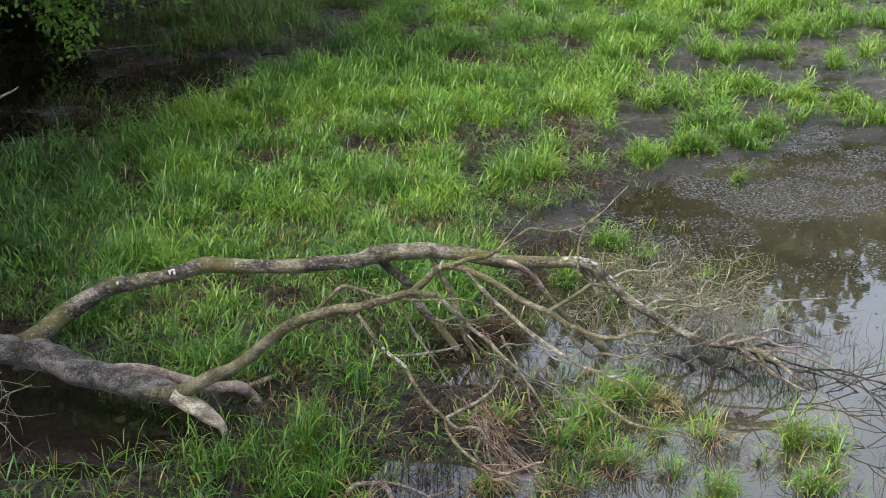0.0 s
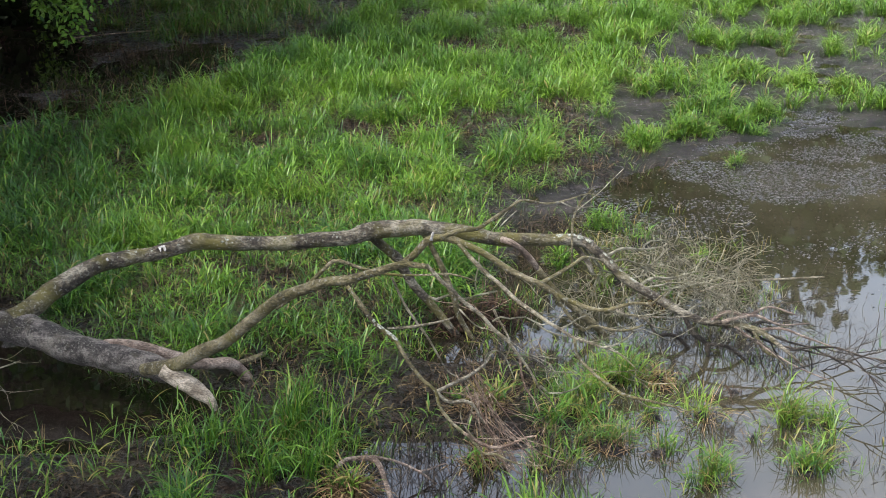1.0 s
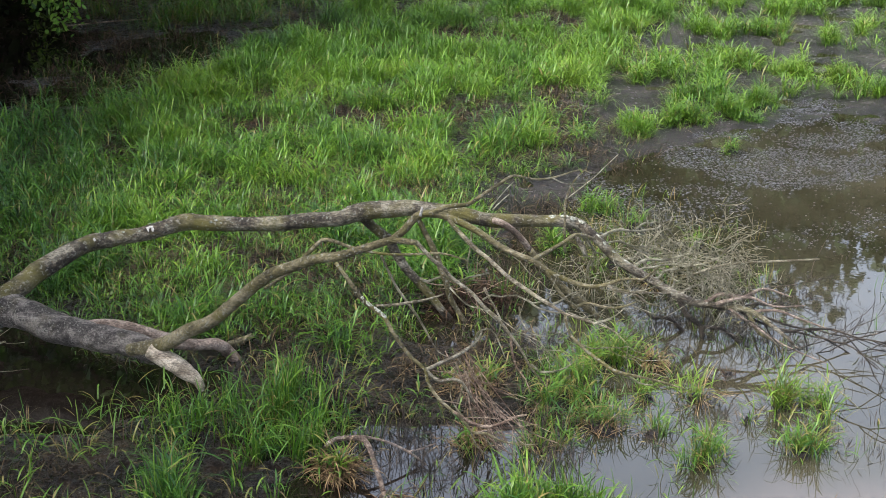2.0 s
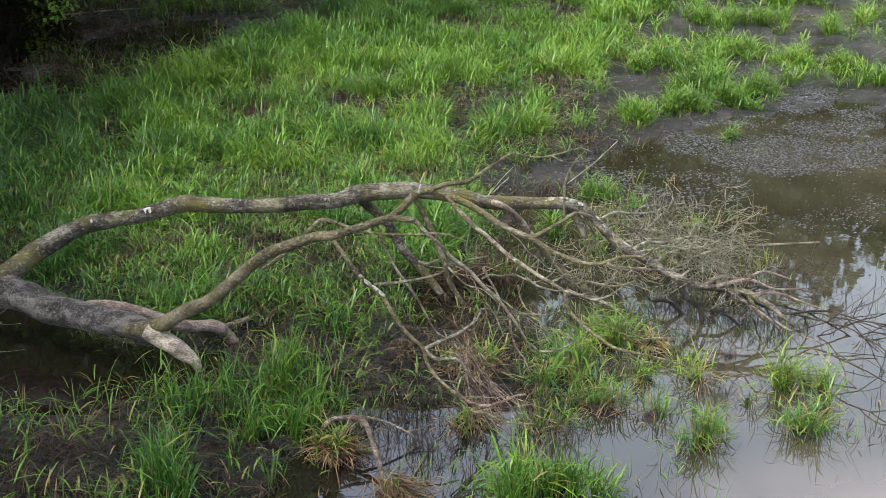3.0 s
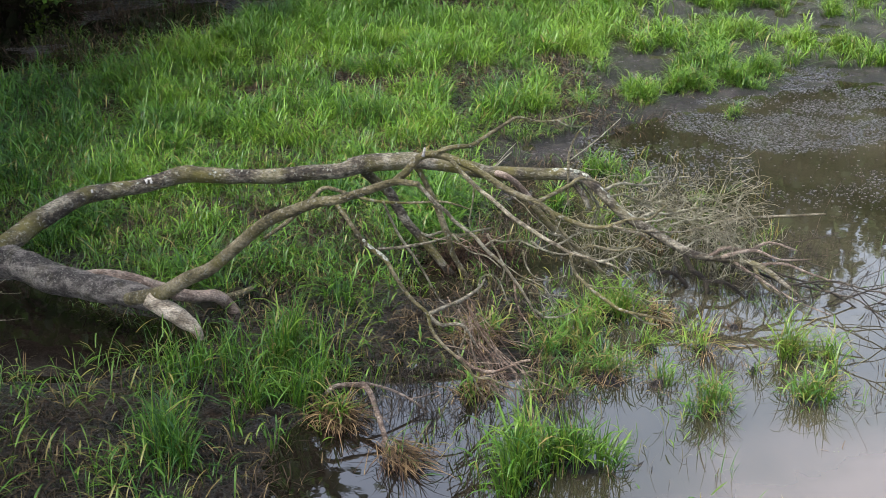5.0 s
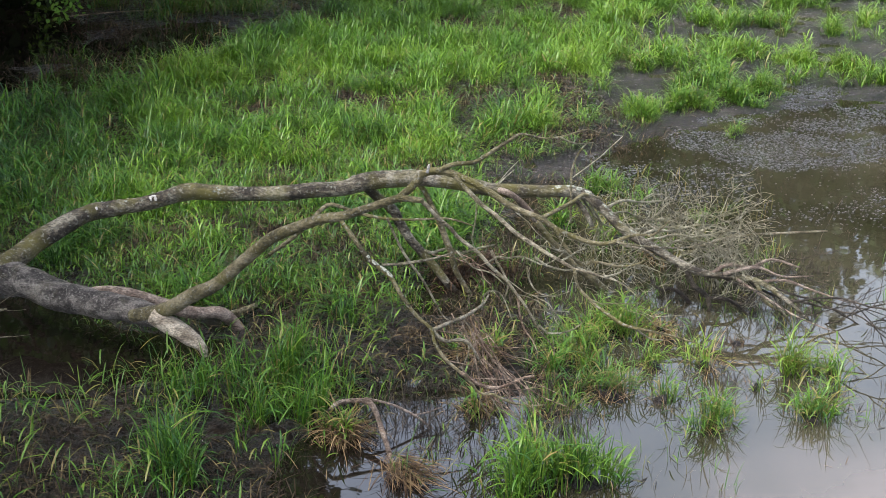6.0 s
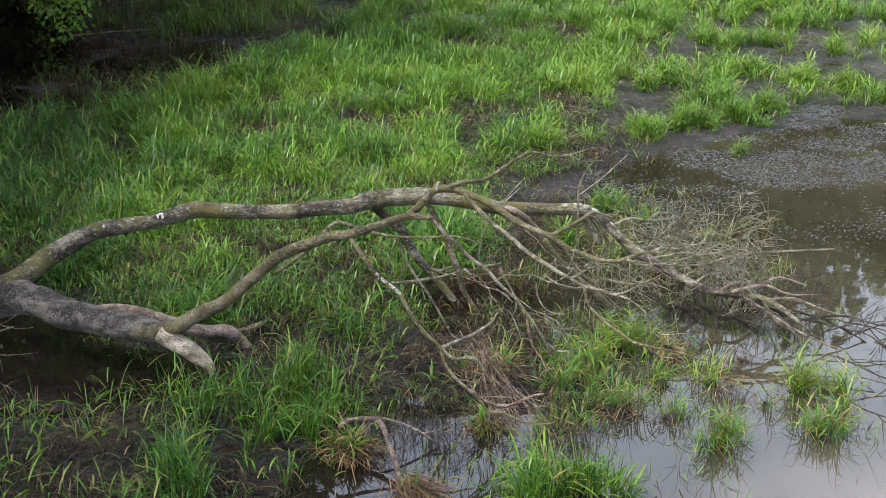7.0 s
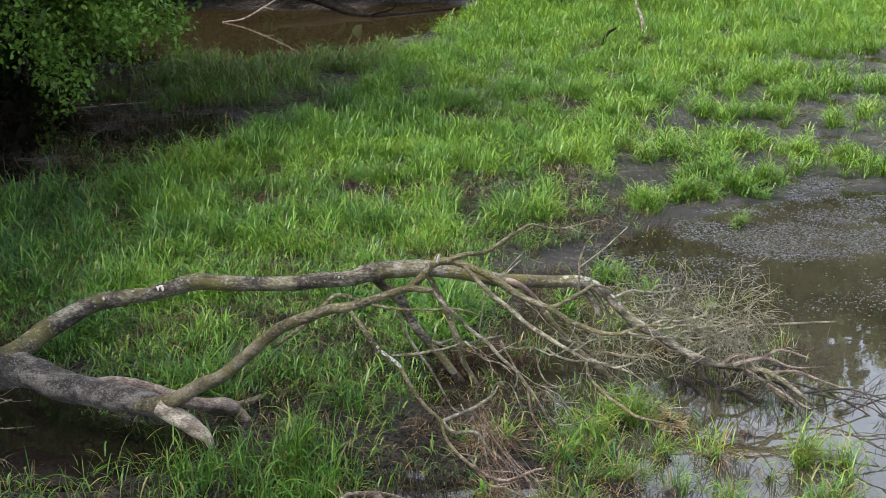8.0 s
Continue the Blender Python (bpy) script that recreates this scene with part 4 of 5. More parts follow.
twigs("twig_spray", main_limb, [((0.7, 0.03, 0.35), (1, -0.2, -0.05), 0.7, 0.006), ((0.85, 0.0, 0.4), (1, -0.4, 0.0), 0.7, 0.006), ((0.8, 0.0, 0.3), (1, 0.1, 0.1), 0.6, 0.006)],
      TWIG_RED, "thin brown crooked twigs", 3, 1, 41, wander=0.6, sag=0.15)


def splash(on, pts, where, turn, length, wide, seed, label="dried white splash on bark", mat=CHALK, name="white_splash"):
    """A dried white splash that lies on a limb's bark."""
    g = np.random.default_rng(seed)
    path = smooth(pts, 0.02)
    i = int(np.argmin(np.abs(path[:, 0] - where)))
    tan = path[i + 1, :3] - path[i - 1, :3]
    tan /= np.linalg.norm(tan)
    side = np.cross(tan, (0, 0, 1.0))
    side /= np.linalg.norm(side)
    up = np.cross(side, tan)
    c, r = path[i, :3], path[i, 3] * 1.08
    k, rings = 16, 3
    a = np.arange(k) * 2 * np.pi / k
    edge = g.uniform(0.65, 1.05, k)
    v = []
    for f in (0.02, 0.5, 1.0):
        s, th = f * edge * np.cos(a) * length, turn + f * edge * np.sin(a) * wide
        v += list(c + tan * s[:, None] + (up * np.cos(th)[:, None] + side * np.sin(th)[:, None]) * (r + 0.004 * (1 - f)))
    q = [(i * k + j, i * k + (j + 1) % k, (i + 1) * k + (j + 1) % k, (i + 1) * k + j) for i in range(rings - 1) for j in range(k)]
    mesh_ob(name, v, q, None, mat, on, label)


ARCH = [(-2.581, -0.38, 0.762, 0.0843), (-2.364, -0.22, 0.836, 0.0753), (-2.134, -0.12, 0.853, 0.0708), (-1.892, -0.06, 0.875, 0.0686), (-1.692, -0.03, 0.925, 0.0764), (-1.542, 0, 0.963, 0.0791), (-1.39, 0, 0.969, 0.0765), (-1.137, 0, 0.954, 0.0664), (-0.883, 0, 0.949, 0.0639), (-0.628, 0, 0.961, 0.0691), (-0.398, 0, 0.989, 0.0716), (-0.117, 0, 1.006, 0.0716), (0.09, 0.03, 1.06, 0.082), (0.5, 0.02, 1.1, 0.077), (0.91, 0, 1.07, 0.069), (1.32, 0, 0.99, 0.064), (1.63, 0, 0.96, 0.062), (1.99, 0, 0.98, 0.055), (2.19, -0.1, 0.91, 0.044), (2.44, -0.25, 0.7, 0.043), (2.69, -0.35, 0.57, 0.041)]
for i, (where, turn, length, wide) in enumerate(((-1.8, 0.6, 0.038, 0.2), (-1.78, 0.95, 0.015, 0.4), (-1.83, 0.85, 0.012, 0.35), (1.8, 0.6, 0.022, 0.24), (-2.3, 0.9, 0.012, 0.25))):
    splash(main_limb, ARCH, where, turn, length, wide, i)
for i, (where, turn, length, wide) in enumerate(((1.7, 0.1, 0.05, 0.45), (1.84, 0.2, 0.06, 0.5), (1.95, 0.1, 0.05, 0.6), (2.03, 0.3, 0.04, 0.6), (2.1, 0.2, 0.04, 0.5), (2.25, 0.3, 0.03, 0.35), (2.31, 0.5, 0.025, 0.35), (2.38, 0.4, 0.022, 0.3), (2.5, 0.3, 0.03, 0.3))):
    splash(main_limb, ARCH, where, turn, length, wide, 110 + i, "grey-white lichen crust", LICHEN, "lichen_patch")
DROOP = [(0.048, -2.525, 1.508, 0.0158), (0.129, -2.565, 1.395, 0.0173), (0.193, -2.592, 1.328, 0.018), (0.314, -2.634, 1.245, 0.0173), (0.378, -2.667, 1.146, 0.0158), (0.455, -2.706, 1.035, 0.0151)]
for i, (where, length) in enumerate(((0.21, 0.04), (0.26, 0.03), (0.31, 0.035), (0.16, 0.015), (0.28, 0.02))):
    splash(droop, DROOP, where, 0.4, length, 1.0, 30 + i, "white lichen crust", LICHEN)
g = np.random.default_rng(52)
for i in range(34):
    splash(main_limb, ARCH, g.uniform(-2.3, 1.9), g.uniform(-0.3, 1.2), g.uniform(0.006, 0.02), g.uniform(0.06, 0.2), 60 + i, "grey lichen crust", LICHEN, "lichen_patch")
# fine twigs along the drooping branch
twigs("twig_spray", droop, [((0.62, -2.74, 0.87), (0.9, 0.2, -0.3), 0.5, 0.005), ((0.75, -2.83, 0.66), (1, 0.2, -0.1), 0.5, 0.005), ((0.86, -2.88, 0.55), (0.9, 0.1, -0.2), 0.5, 0.005), ((1.0, -2.95, 0.47), (1, 0.3, 0.0), 0.5, 0.005)],
      TWIG_RED, "thin pale crooked twigs", 2, 1, 71, wander=0.5, sag=0.2)


# ---- grass ----
def per_clump(a, n, count):
    return np.broadcast_to(np.asarray(a)[..., None] if np.ndim(a) else a, (n, count))


def clump_blades(bag, cx, cy, z, count, spread, height, width, rng, lean=0.45, curl=1.2, tone=0.5, dry=0.03, segs=4, tone_var=0.22, leafy=0.0, lying=0.0):
    """count blades round each of the centres, leaning outwards; the leafy share grows from higher up a stem."""
    n = len(cx)
    shape = (n, count)
    way = rng.uniform(0, 2 * np.pi, shape)
    rad = np.abs(rng.normal(size=shape)) * per_clump(spread, n, count)
    h = per_clump(height, n, count) * rng.uniform(0.6, 1.15, shape)
    raised = rng.random(shape) < leafy
    rise = np.where(raised, h * rng.uniform(0.1, 0.75, shape), 0)
    bx, by = cx[:, None] + np.cos(way) * rad, cy[:, None] + np.sin(way) * rad
    w = width * rng.uniform(0.7, 1.25, shape) * np.where(raised, 1.3, 0.7 if leafy else 1.0)
    tn = per_clump(tone, n, count) + rng.normal(size=shape) * tone_var
    dr = np.where(rng.random(shape) < per_clump(dry, n, count), rng.uniform(0.5, 1, shape), 0)
    base = np.stack([bx, by, per_clump(z, n, count) - 0.01 + rise], -1).reshape(-1, 3)
    tilt = np.where(raised, rng.normal(0.75, 0.3, shape), np.abs(rng.normal(size=shape)) * lean)
    fallen_over = rng.random(shape) < lying
    tilt = np.where(fallen_over, np.abs(rng.normal(1.15, 0.3, shape)), tilt)
    way = np.where(fallen_over, rng.uniform(0, 2 * np.pi, (n, 1)) + rng.normal(size=shape) * 0.7, way)
    bend = np.where(raised, rng.uniform(0.3, 1.7, shape), rng.uniform(0.2, 1.6, shape) * curl)
    length = np.where(raised, h * rng.uniform(0.45, 0.75, shape), h)
    way = way + rng.normal(size=shape) * np.where(raised, 1.2, 0.5)
    blades(bag, base, length.ravel(), w.ravel(), way.ravel(), tilt.ravel(), bend.ravel(), tn.ravel(), dr.ravel(), segs)


def scatter(x0, x1, y0, y1, per_m2, chance, rng):
    n = int((x1 - x0) * (y1 - y0) * per_m2)
    x, y = rng.uniform(x0, x1, n), rng.uniform(y0, y1, n)
    keep = (rng.random(n) < chance(x, y)) & inside(x, y, VIEW)
    return x[keep], y[keep]


def meadow_chance(x, y):
    clear = np.clip((vnoise(x, y, 0.7, 6, 3) - 0.4 + 0.006 * np.clip(y - 4, 0, 14) - 0.05 * (y < 3)) * 6, 0.05, 1)
    tufts = np.clip((vnoise(x, y, 0.42, 2, 2) - 0.36) * 5.5, 0.06, 1)
    mounds = (np.hypot(x - 6.3, y - 20.6) > 0.7) & (np.hypot(x - 5.0, y - 19.9) > 0.5)
    sparse = 1 - 0.45 * np.clip((-2.6 - x) / 1.2, 0, 1) * (y < 7)
    return sample(m_meadow, x, y) ** 1.5 * clear * tufts * mounds * sparse


g = np.random.default_rng(3)
for y0, y1, per, count, segs, width, size, leafy in ((-2, 3, 92, 25, 4, 0.0095, 0.31, 0.4), (3, 8, 92, 28, 4, 0.0092, 0.31, 0.4), (8, 14, 90, 29, 4, 0.0098, 0.31, 0.35), (14, 22, 68, 28, 3, 0.0118, 0.35, 0.25), (22, 38, 40, 24, 3, 0.017, 0.42, 0.15)):
    x, y = scatter(-15, 22, y0, y1, per, meadow_chance, g)
    bag = Bag()
    tall = size * (0.2 + 0.7 * vnoise(x, y, 0.65, 4, 2) + 1.0 * np.clip((vnoise(x, y, 0.42, 2, 2) - 0.3) * 2.2, 0, 0.9))
    # bank's shade is put into the tone at left; near edge lower too
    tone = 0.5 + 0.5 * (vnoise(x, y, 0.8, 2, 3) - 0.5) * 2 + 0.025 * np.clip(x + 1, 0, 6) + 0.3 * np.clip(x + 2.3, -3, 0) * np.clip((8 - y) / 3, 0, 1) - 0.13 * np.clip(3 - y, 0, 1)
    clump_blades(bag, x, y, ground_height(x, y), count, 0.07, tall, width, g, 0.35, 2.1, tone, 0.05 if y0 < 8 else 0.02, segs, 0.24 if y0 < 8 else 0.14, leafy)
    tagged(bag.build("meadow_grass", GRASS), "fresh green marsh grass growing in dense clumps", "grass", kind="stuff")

# sparser growth: muddy shore, wet flats and the shaded bank
for name, label, mask, box, per, count, tall, width, mat, dry, tone in (
        ("shore_grass", "sparse green blades growing out of dark mud", m_shore, (-4.5, 0.6, -4.8, -1.1), 54, 7, 0.32, 0.0095, REED, 0.3, 0.62),
        ("mud_grass", "thin grass blades scattered over wet mud", m_middle, (-1.5, 2.8, -2.8, 1.2), 42, 6, 0.24, 0.009, REED, 0.32, 0.55),
        ("flat_grass", "grass tufts on wet mud flats", m_wet, (2.6, 22, 7, 24), 20, 46, 0.4, 0.013, GRASS, 0.05, 0.66),
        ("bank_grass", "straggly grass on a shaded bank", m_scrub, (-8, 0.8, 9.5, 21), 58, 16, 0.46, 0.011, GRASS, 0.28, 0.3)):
    def chance(x, y):
        return sample(mask, x, y) * np.clip((vnoise(x, y, 0.9, 1, 3) - (0.52 if mask is m_wet else 0.42)) * 6, 0.2 if mask is m_shore else 0.03, 1)
    x, y = scatter(*box, per, chance, g)
    bag = Bag()
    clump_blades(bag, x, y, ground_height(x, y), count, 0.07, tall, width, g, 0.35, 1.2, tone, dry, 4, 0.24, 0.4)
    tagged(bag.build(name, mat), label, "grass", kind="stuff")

# thin growth between the meadow and the shaded mud, tone lowered for the shade
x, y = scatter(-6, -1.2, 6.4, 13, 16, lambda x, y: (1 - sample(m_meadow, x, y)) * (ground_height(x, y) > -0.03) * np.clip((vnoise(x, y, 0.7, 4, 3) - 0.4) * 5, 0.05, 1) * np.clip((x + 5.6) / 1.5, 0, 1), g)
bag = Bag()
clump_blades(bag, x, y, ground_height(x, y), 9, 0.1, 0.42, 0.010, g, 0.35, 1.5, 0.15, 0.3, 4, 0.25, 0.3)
tagged(bag.build("bank_grass", GRASS), "thin grass on wet mud, its green toned down for shade", "grass", kind="stuff")

# low fresh growth on the near ground
x, y = scatter(-5, 1.6, -1.4, 4, 110, lambda x, y: sample(m_meadow, x, y) * np.clip((vnoise(x, y, 0.5, 7, 3) - 0.3) * 5, 0.1, 1), g)
bag = Bag()
clump_blades(bag, x, y, ground_height(x, y), 9, 0.08, 0.2, 0.008, g, 0.35, 1.2, 0.4, 0.12, 4, 0.3, 0.3)
tagged(bag.build("low_grass", GRASS), "short fresh grass growing on damp mud", "grass", kind="stuff")

x, y = scatter(0.9, 4.2, 0.8, 6.4, 20, lambda x, y: inside(x, y, [(0.9, 0.9), (2.0, 1.0), (3.3, 3.8), (4.2, 5.0), (3.4, 6.4), (1.6, 4.2)]) * np.clip((vnoise(x, y, 0.35, 2, 3) - 0.45) * 6, 0.05, 1), g)
bag = Bag()
clump_blades(bag, x, y, ground_height(x, y), 7, 0.06, 0.17, 0.008, g, 0.35, 1.1, 0.55, 0.2, 4, 0.25, 0.3)
tagged(bag.build("mud_grass", GRASS), "scattered short grass stems on wet grey mud", "grass", kind="stuff")

# dead stalks lying between the clumps
x, y = scatter(-6, 8, -4.6, 14, 105, lambda x, y: np.clip(sample(m_meadow, x, y) + 0.7 * sample(m_shore, x, y) + 1.0 * sample(m_middle, x, y) + 0.8 * sample(m_scrub, x, y) + 0.9 * inside(x, y, [(0.9, 0.9), (2.0, 1.0), (3.3, 3.8), (4.2, 5.0), (3.4, 6.4), (1.6, 4.2)]) + 0.5 * inside(x, y, [(-7, 7), (-4, 8), (-3.4, 11), (-4.5, 13), (-8, 14)]), 0, 1) * np.clip((0.62 - vnoise(x, y, 0.7, 6, 3)) * 4, 0.1, 1), g)
bag = Bag()
clump_blades(bag, x, y, ground_height(x, y) + 0.02, 7, 0.12, 0.19, 0.0075, g, 0.6, 0.4, 0.3, 0.0, 3, 0.3, 0.0, 0.85)
tagged(bag.build("dead_grass", STRAW), "dead brown grass stalks lying on the mud", "dead grass", kind="stuff")

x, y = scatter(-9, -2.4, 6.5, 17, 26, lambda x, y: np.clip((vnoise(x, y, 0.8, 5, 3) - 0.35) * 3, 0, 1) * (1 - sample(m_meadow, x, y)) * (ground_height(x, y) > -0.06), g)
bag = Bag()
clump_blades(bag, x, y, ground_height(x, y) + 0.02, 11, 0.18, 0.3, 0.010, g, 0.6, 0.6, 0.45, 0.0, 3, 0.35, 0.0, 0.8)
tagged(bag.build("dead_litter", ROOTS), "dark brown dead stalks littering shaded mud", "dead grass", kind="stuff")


def tussock(x, y, r, h, green, straw, tone=0.5, width=0.016, seed=0, mat=REED, label="green grass tussock standing in shallow water", dry=0.06, dead=STRAW, upright=0.2, spread=1.0, leafy=0.55, curl=0.9, rise=0.09):
    """One tussock: a muddy root mound with blades and dead thatch."""
    g = np.random.default_rng(100 + seed)
    z0 = min(float(ground_height(np.array([x]), np.array([y]))[0]), 0.0) - 0.03
    k, rings = 18, 5
    ang = np.linspace(0, 2 * np.pi, k, endpoint=False)
    v = [(0, 0, rise - z0)]
    for i in range(1, rings + 1):
        f = i / rings
        rr = 0.7 * r * f * (0.8 + 0.25 * np.sin(ang * 2 + seed) + 0.15 * g.random(k))
        v += list(zip(rr * np.cos(ang), rr * np.sin(ang), (rise - z0) * (1 - f**2) + 0.02 * g.random(k)))
    v = np.array(v)
    t = [(0, 1 + j, 1 + (j + 1) % k) for j in range(k)]
    q = [(1 + (i - 1) * k + j, 1 + i * k + j, 1 + i * k + (j + 1) % k, 1 + (i - 1) * k + (j + 1) % k) for i in range(1, rings) for j in range(k)]
    ob = mesh_ob("grass_tussock", v, q, t, MUD, at=(x, y, z0))
    tagged(ob, label, "grass tussock", "grass tussocks")
    for name, count, m, ln, cu, hh, ww, tn, dr in (("green_growth", green * 2, mat, upright, curl, h * 1.1, width, tone, dry), ("dead_thatch", int(straw * 1.6), dead, 0.95, 1.5, h * 0.8 + 0.1, width * 0.6, 0.5, 0.0)):
        if count:
            bag = Bag()
            c = max(1, count // 12)
            a = g.uniform(0, 2 * np.pi, c)
            rr = r * (0.75 + 0.35 * np.sin(a * 2 + seed) + 0.25 * np.sin(a * 3 + 2 * seed)) * np.sqrt(g.random(c))
            rr = rr * spread
            lobe = g.integers(0, 3, c)
            a = np.where(lobe == 0, a, seed * 1.7 + lobe * 2.2 + 0.6 * (a - 3.1) / 3.1)
            zz = (rise - 0.02 - z0) * np.clip(1 - (rr / r) ** 2, 0.1, 1)
            clump_blades(bag, rr * np.cos(a), rr * np.sin(a), zz, 12, 0.05, np.full(c, hh) * g.uniform(0.5, 1.2, c) * np.clip(1.1 - 0.4 * rr / r, 0.4, 1), ww, g, ln, cu, tn, dr, 4, 0.28, leafy if m == mat else 0.0, 0.0 if m == mat else 0.75)
            tagged(bag.build(name, m, ob, at=(0, 0, 0)), kind="stuff")
    return ob


FRESH = "bright green grass tussock rising from wet mud"
for i, row in enumerate(((3.84, 6.1, 0.42, 0.3, 700, 40, 0.6), (4.5, 6.6, 0.45, 0.32, 700, 30, 0.55), (5.2, 6.9, 0.45, 0.32, 640, 30, 0.55), (5.8, 7.35, 0.4, 0.3, 560, 30, 0.6), (6.91, 9.3, 0.38, 0.3, 480, 40, 0.75),
                         (7.55, 9.05, 0.28, 0.3, 380, 30, 0.75), (8.0, 7.9, 0.3, 0.4, 300, 20, 0.7), (4.88, 5.17, 0.16, 0.22, 90, 20, 0.6), (2.8, 2.9, 0.28, 0.25, 220, 30, 0.6), (2.1, 1.75, 0.22, 0.28, 160, 30, 0.5), (3.1, 2.3, 0.35, 0.32, 60, 30, 0.6), (3.7, 1.9, 0.3, 0.3, 40, 30, 0.7), (2.7, 1.3, 0.35, 0.3, 60, 60, 0.7), (2.2, 5.2, 0.35, 0.4, 380, 20, 0.6), (4.9, 7.6, 0.4, 0.36, 420, 20, 0.55))):
    tussock(*row, width=0.0095, seed=i, mat=GRASS, label=FRESH, upright=0.3, curl=1.3, leafy=0.4)
LUSH = "dense clump of broad green blades at the water's edge"
for i, row in enumerate(((1.2, -3.5, 0.45, 0.42, 520, 30, 0.65), (1.65, -3.4, 0.4, 0.38, 360, 30, 0.65), (-0.45, -1.95, 0.5, 0.5, 280, 30, 0.62), (-0.95, -2.2, 0.5, 0.42, 170, 20, 0.5), (-1.26, -3.3, 0.42, 0.5, 230, 10, 0.45), (-0.5, -2.75, 0.4, 0.38, 110, 40, 0.65), (-0.2, -2.3, 0.35, 0.4, 150, 40, 0.55), (-1.3, -2.05, 0.35, 0.35, 90, 10, 0.55))):
    tussock(*row, width=0.0102, seed=20 + i, label=LUSH, upright=0.13, spread=1.25, leafy=0.3, curl=0.55, dry=0.03)
MIXED = "yellowing grass tussock with dead brown thatch in the water"
for i, row in enumerate(((2.77, -2.62, 0.26, 0.3, 380, 70, 0.5), (2.92, -1.62, 0.22, 0.4, 240, 240, 0.95), (3.62, -1.7, 0.2, 0.46, 280, 150, 0.95), (3.56, -2.5, 0.26, 0.3, 360, 90, 0.6), (3.6, -3.22, 0.2, 0.13, 50, 90, 0.6), (2.3, -0.95, 0.34, 0.4, 380, 140, 0.7),
                         (1.6, -1.7, 0.4, 0.3, 280, 140, 0.5), (2.05, -2.1, 0.32, 0.28, 210, 190, 0.55), (1.95, -1.4, 0.3, 0.34, 280, 100, 0.62), (1.55, -2.35, 0.32, 0.22, 160, 180, 0.7), (3.25, -2.0, 0.12, 0.18, 40, 60, 0.7), (2.45, -2.2, 0.24, 0.24, 150, 60, 0.65), (3.95, -1.75, 0.18, 0.34, 130, 70, 0.8), (3.82, -2.15, 0.18, 0.26, 130, 90, 0.7), (2.5, -1.6, 0.2, 0.24, 90, 120, 0.8))):
    tussock(*row, width=0.0085, seed=40 + i, label=MIXED, dry=0.2, upright=0.25, spread=1.7, leafy=0.35, curl=0.8, dead=THATCH if i % 3 < 2 else STRAW, rise=-0.02 if i == 4 else 0.05)
HEAP = "heap of dead reddish-brown reeds and roots"
for i, row in enumerate(((1.02, 0.32, 0.4, 0.34, 20, 620, 0.5), (1.3, 0.45, 0.3, 0.3, 10, 380, 0.5), (1.1, -1.5, 0.28, 0.3, 50, 330, 0.6), (-0.02, -2.75, 0.2, 0.25, 60, 240, 0.8), (1.0, -2.3, 0.25, 0.2, 30, 220, 0.6), (3.0, 0.75, 0.3, 0.3, 50, 120, 0.6), (2.66, -1.02, 0.2, 0.16, 10, 260, 0.6))):
    tussock(*row, width=0.013, seed=60 + i, label=HEAP, dry=0.3, dead=ROOTS if i < 2 else THATCH)


def slumped_clump(x, y, way, length, count, label, seed):
    """A ragged clump of dead reeds that has slumped over to one side, with live blades through it."""
    g = np.random.default_rng(seed)
    top = tagged(new("dead_clump"), label, "dead grass")
    top.location = (x, y, 0)
    for name, mat, share, spread, lean in (("dead_reed", THATCH, 0.5, 0.55, 1.4), ("root_mat", ROOTS, 0.4, 0.9, 1.5), ("live_blade", REED, 0.1, 1.2, 0.7)):
        k = int(count * share)
        t = g.random(k)
        bag = Bag()
        base = np.stack([x + g.normal(0, 0.07, k) + 0.5 * length * t * math.cos(way), y + g.normal(0, 0.07, k) + 0.5 * length * t * math.sin(way), 0.1 - 0.08 * t + g.normal(0, 0.015, k)], -1)
        blades(bag, base, length * g.uniform(0.25, 1.0, k), g.uniform(0.004, 0.008, k), way + g.normal(0, spread, k), g.normal(lean, 0.2, k), g.uniform(0.2, 0.9, k), g.uniform(0.0, 0.6, k), np.where(g.random(k) < 0.3, 0.7, 0.0))
        tagged(bag.build(name, mat, top), kind="stuff")


slumped_clump(0.33, -3.2, -0.8, 0.4, 300, "slumped clump of dead reddish-brown reeds", 1)
slumped_clump(-0.08, -2.68, -0.6, 0.3, 200, "dead brown reeds hanging from a grass clump", 2)

# ---- loose sticks ----
def stick(name, label, runs, mat, sides=8):
    top = None
    for pts in runs:
        v, q, t = sweep(smooth(pts, 0.04), sides, 0.1, rng)
        if top is None:
            top = mesh_ob(name, v, q, t, mat)
            tagged(top, label, "stick")
        else:
            mesh_ob("side_twig", v, q, t, mat, top)
    return top


stick("bent_stick", "bent grey driftwood stick leaning out of dead reeds", [[(-0.12, -2.7, 0.2, 0.017), (-0.05, -2.62, 0.22, 0.02), (0.13, -2.62, 0.23, 0.022), (0.2, -2.7, 0.22, 0.021), (0.25, -2.85, 0.16, 0.019), (0.3, -3.02, 0.09, 0.019), (0.35, -3.15, -0.02, 0.017)],
      [(0.14, -2.62, 0.25, 0.012), (0.33, -2.6, 0.19, 0.01), (0.5, -2.6, 0.1, 0.01), (0.66, -2.62, -0.02, 0.006)], [(0.5, -2.6, 0.1, 0.008), (0.62, -2.55, 0.1, 0.006), (0.71, -2.52, 0.12, 0.006), (0.74, -2.56, 0.05, 0.003)]], BARK_RED)
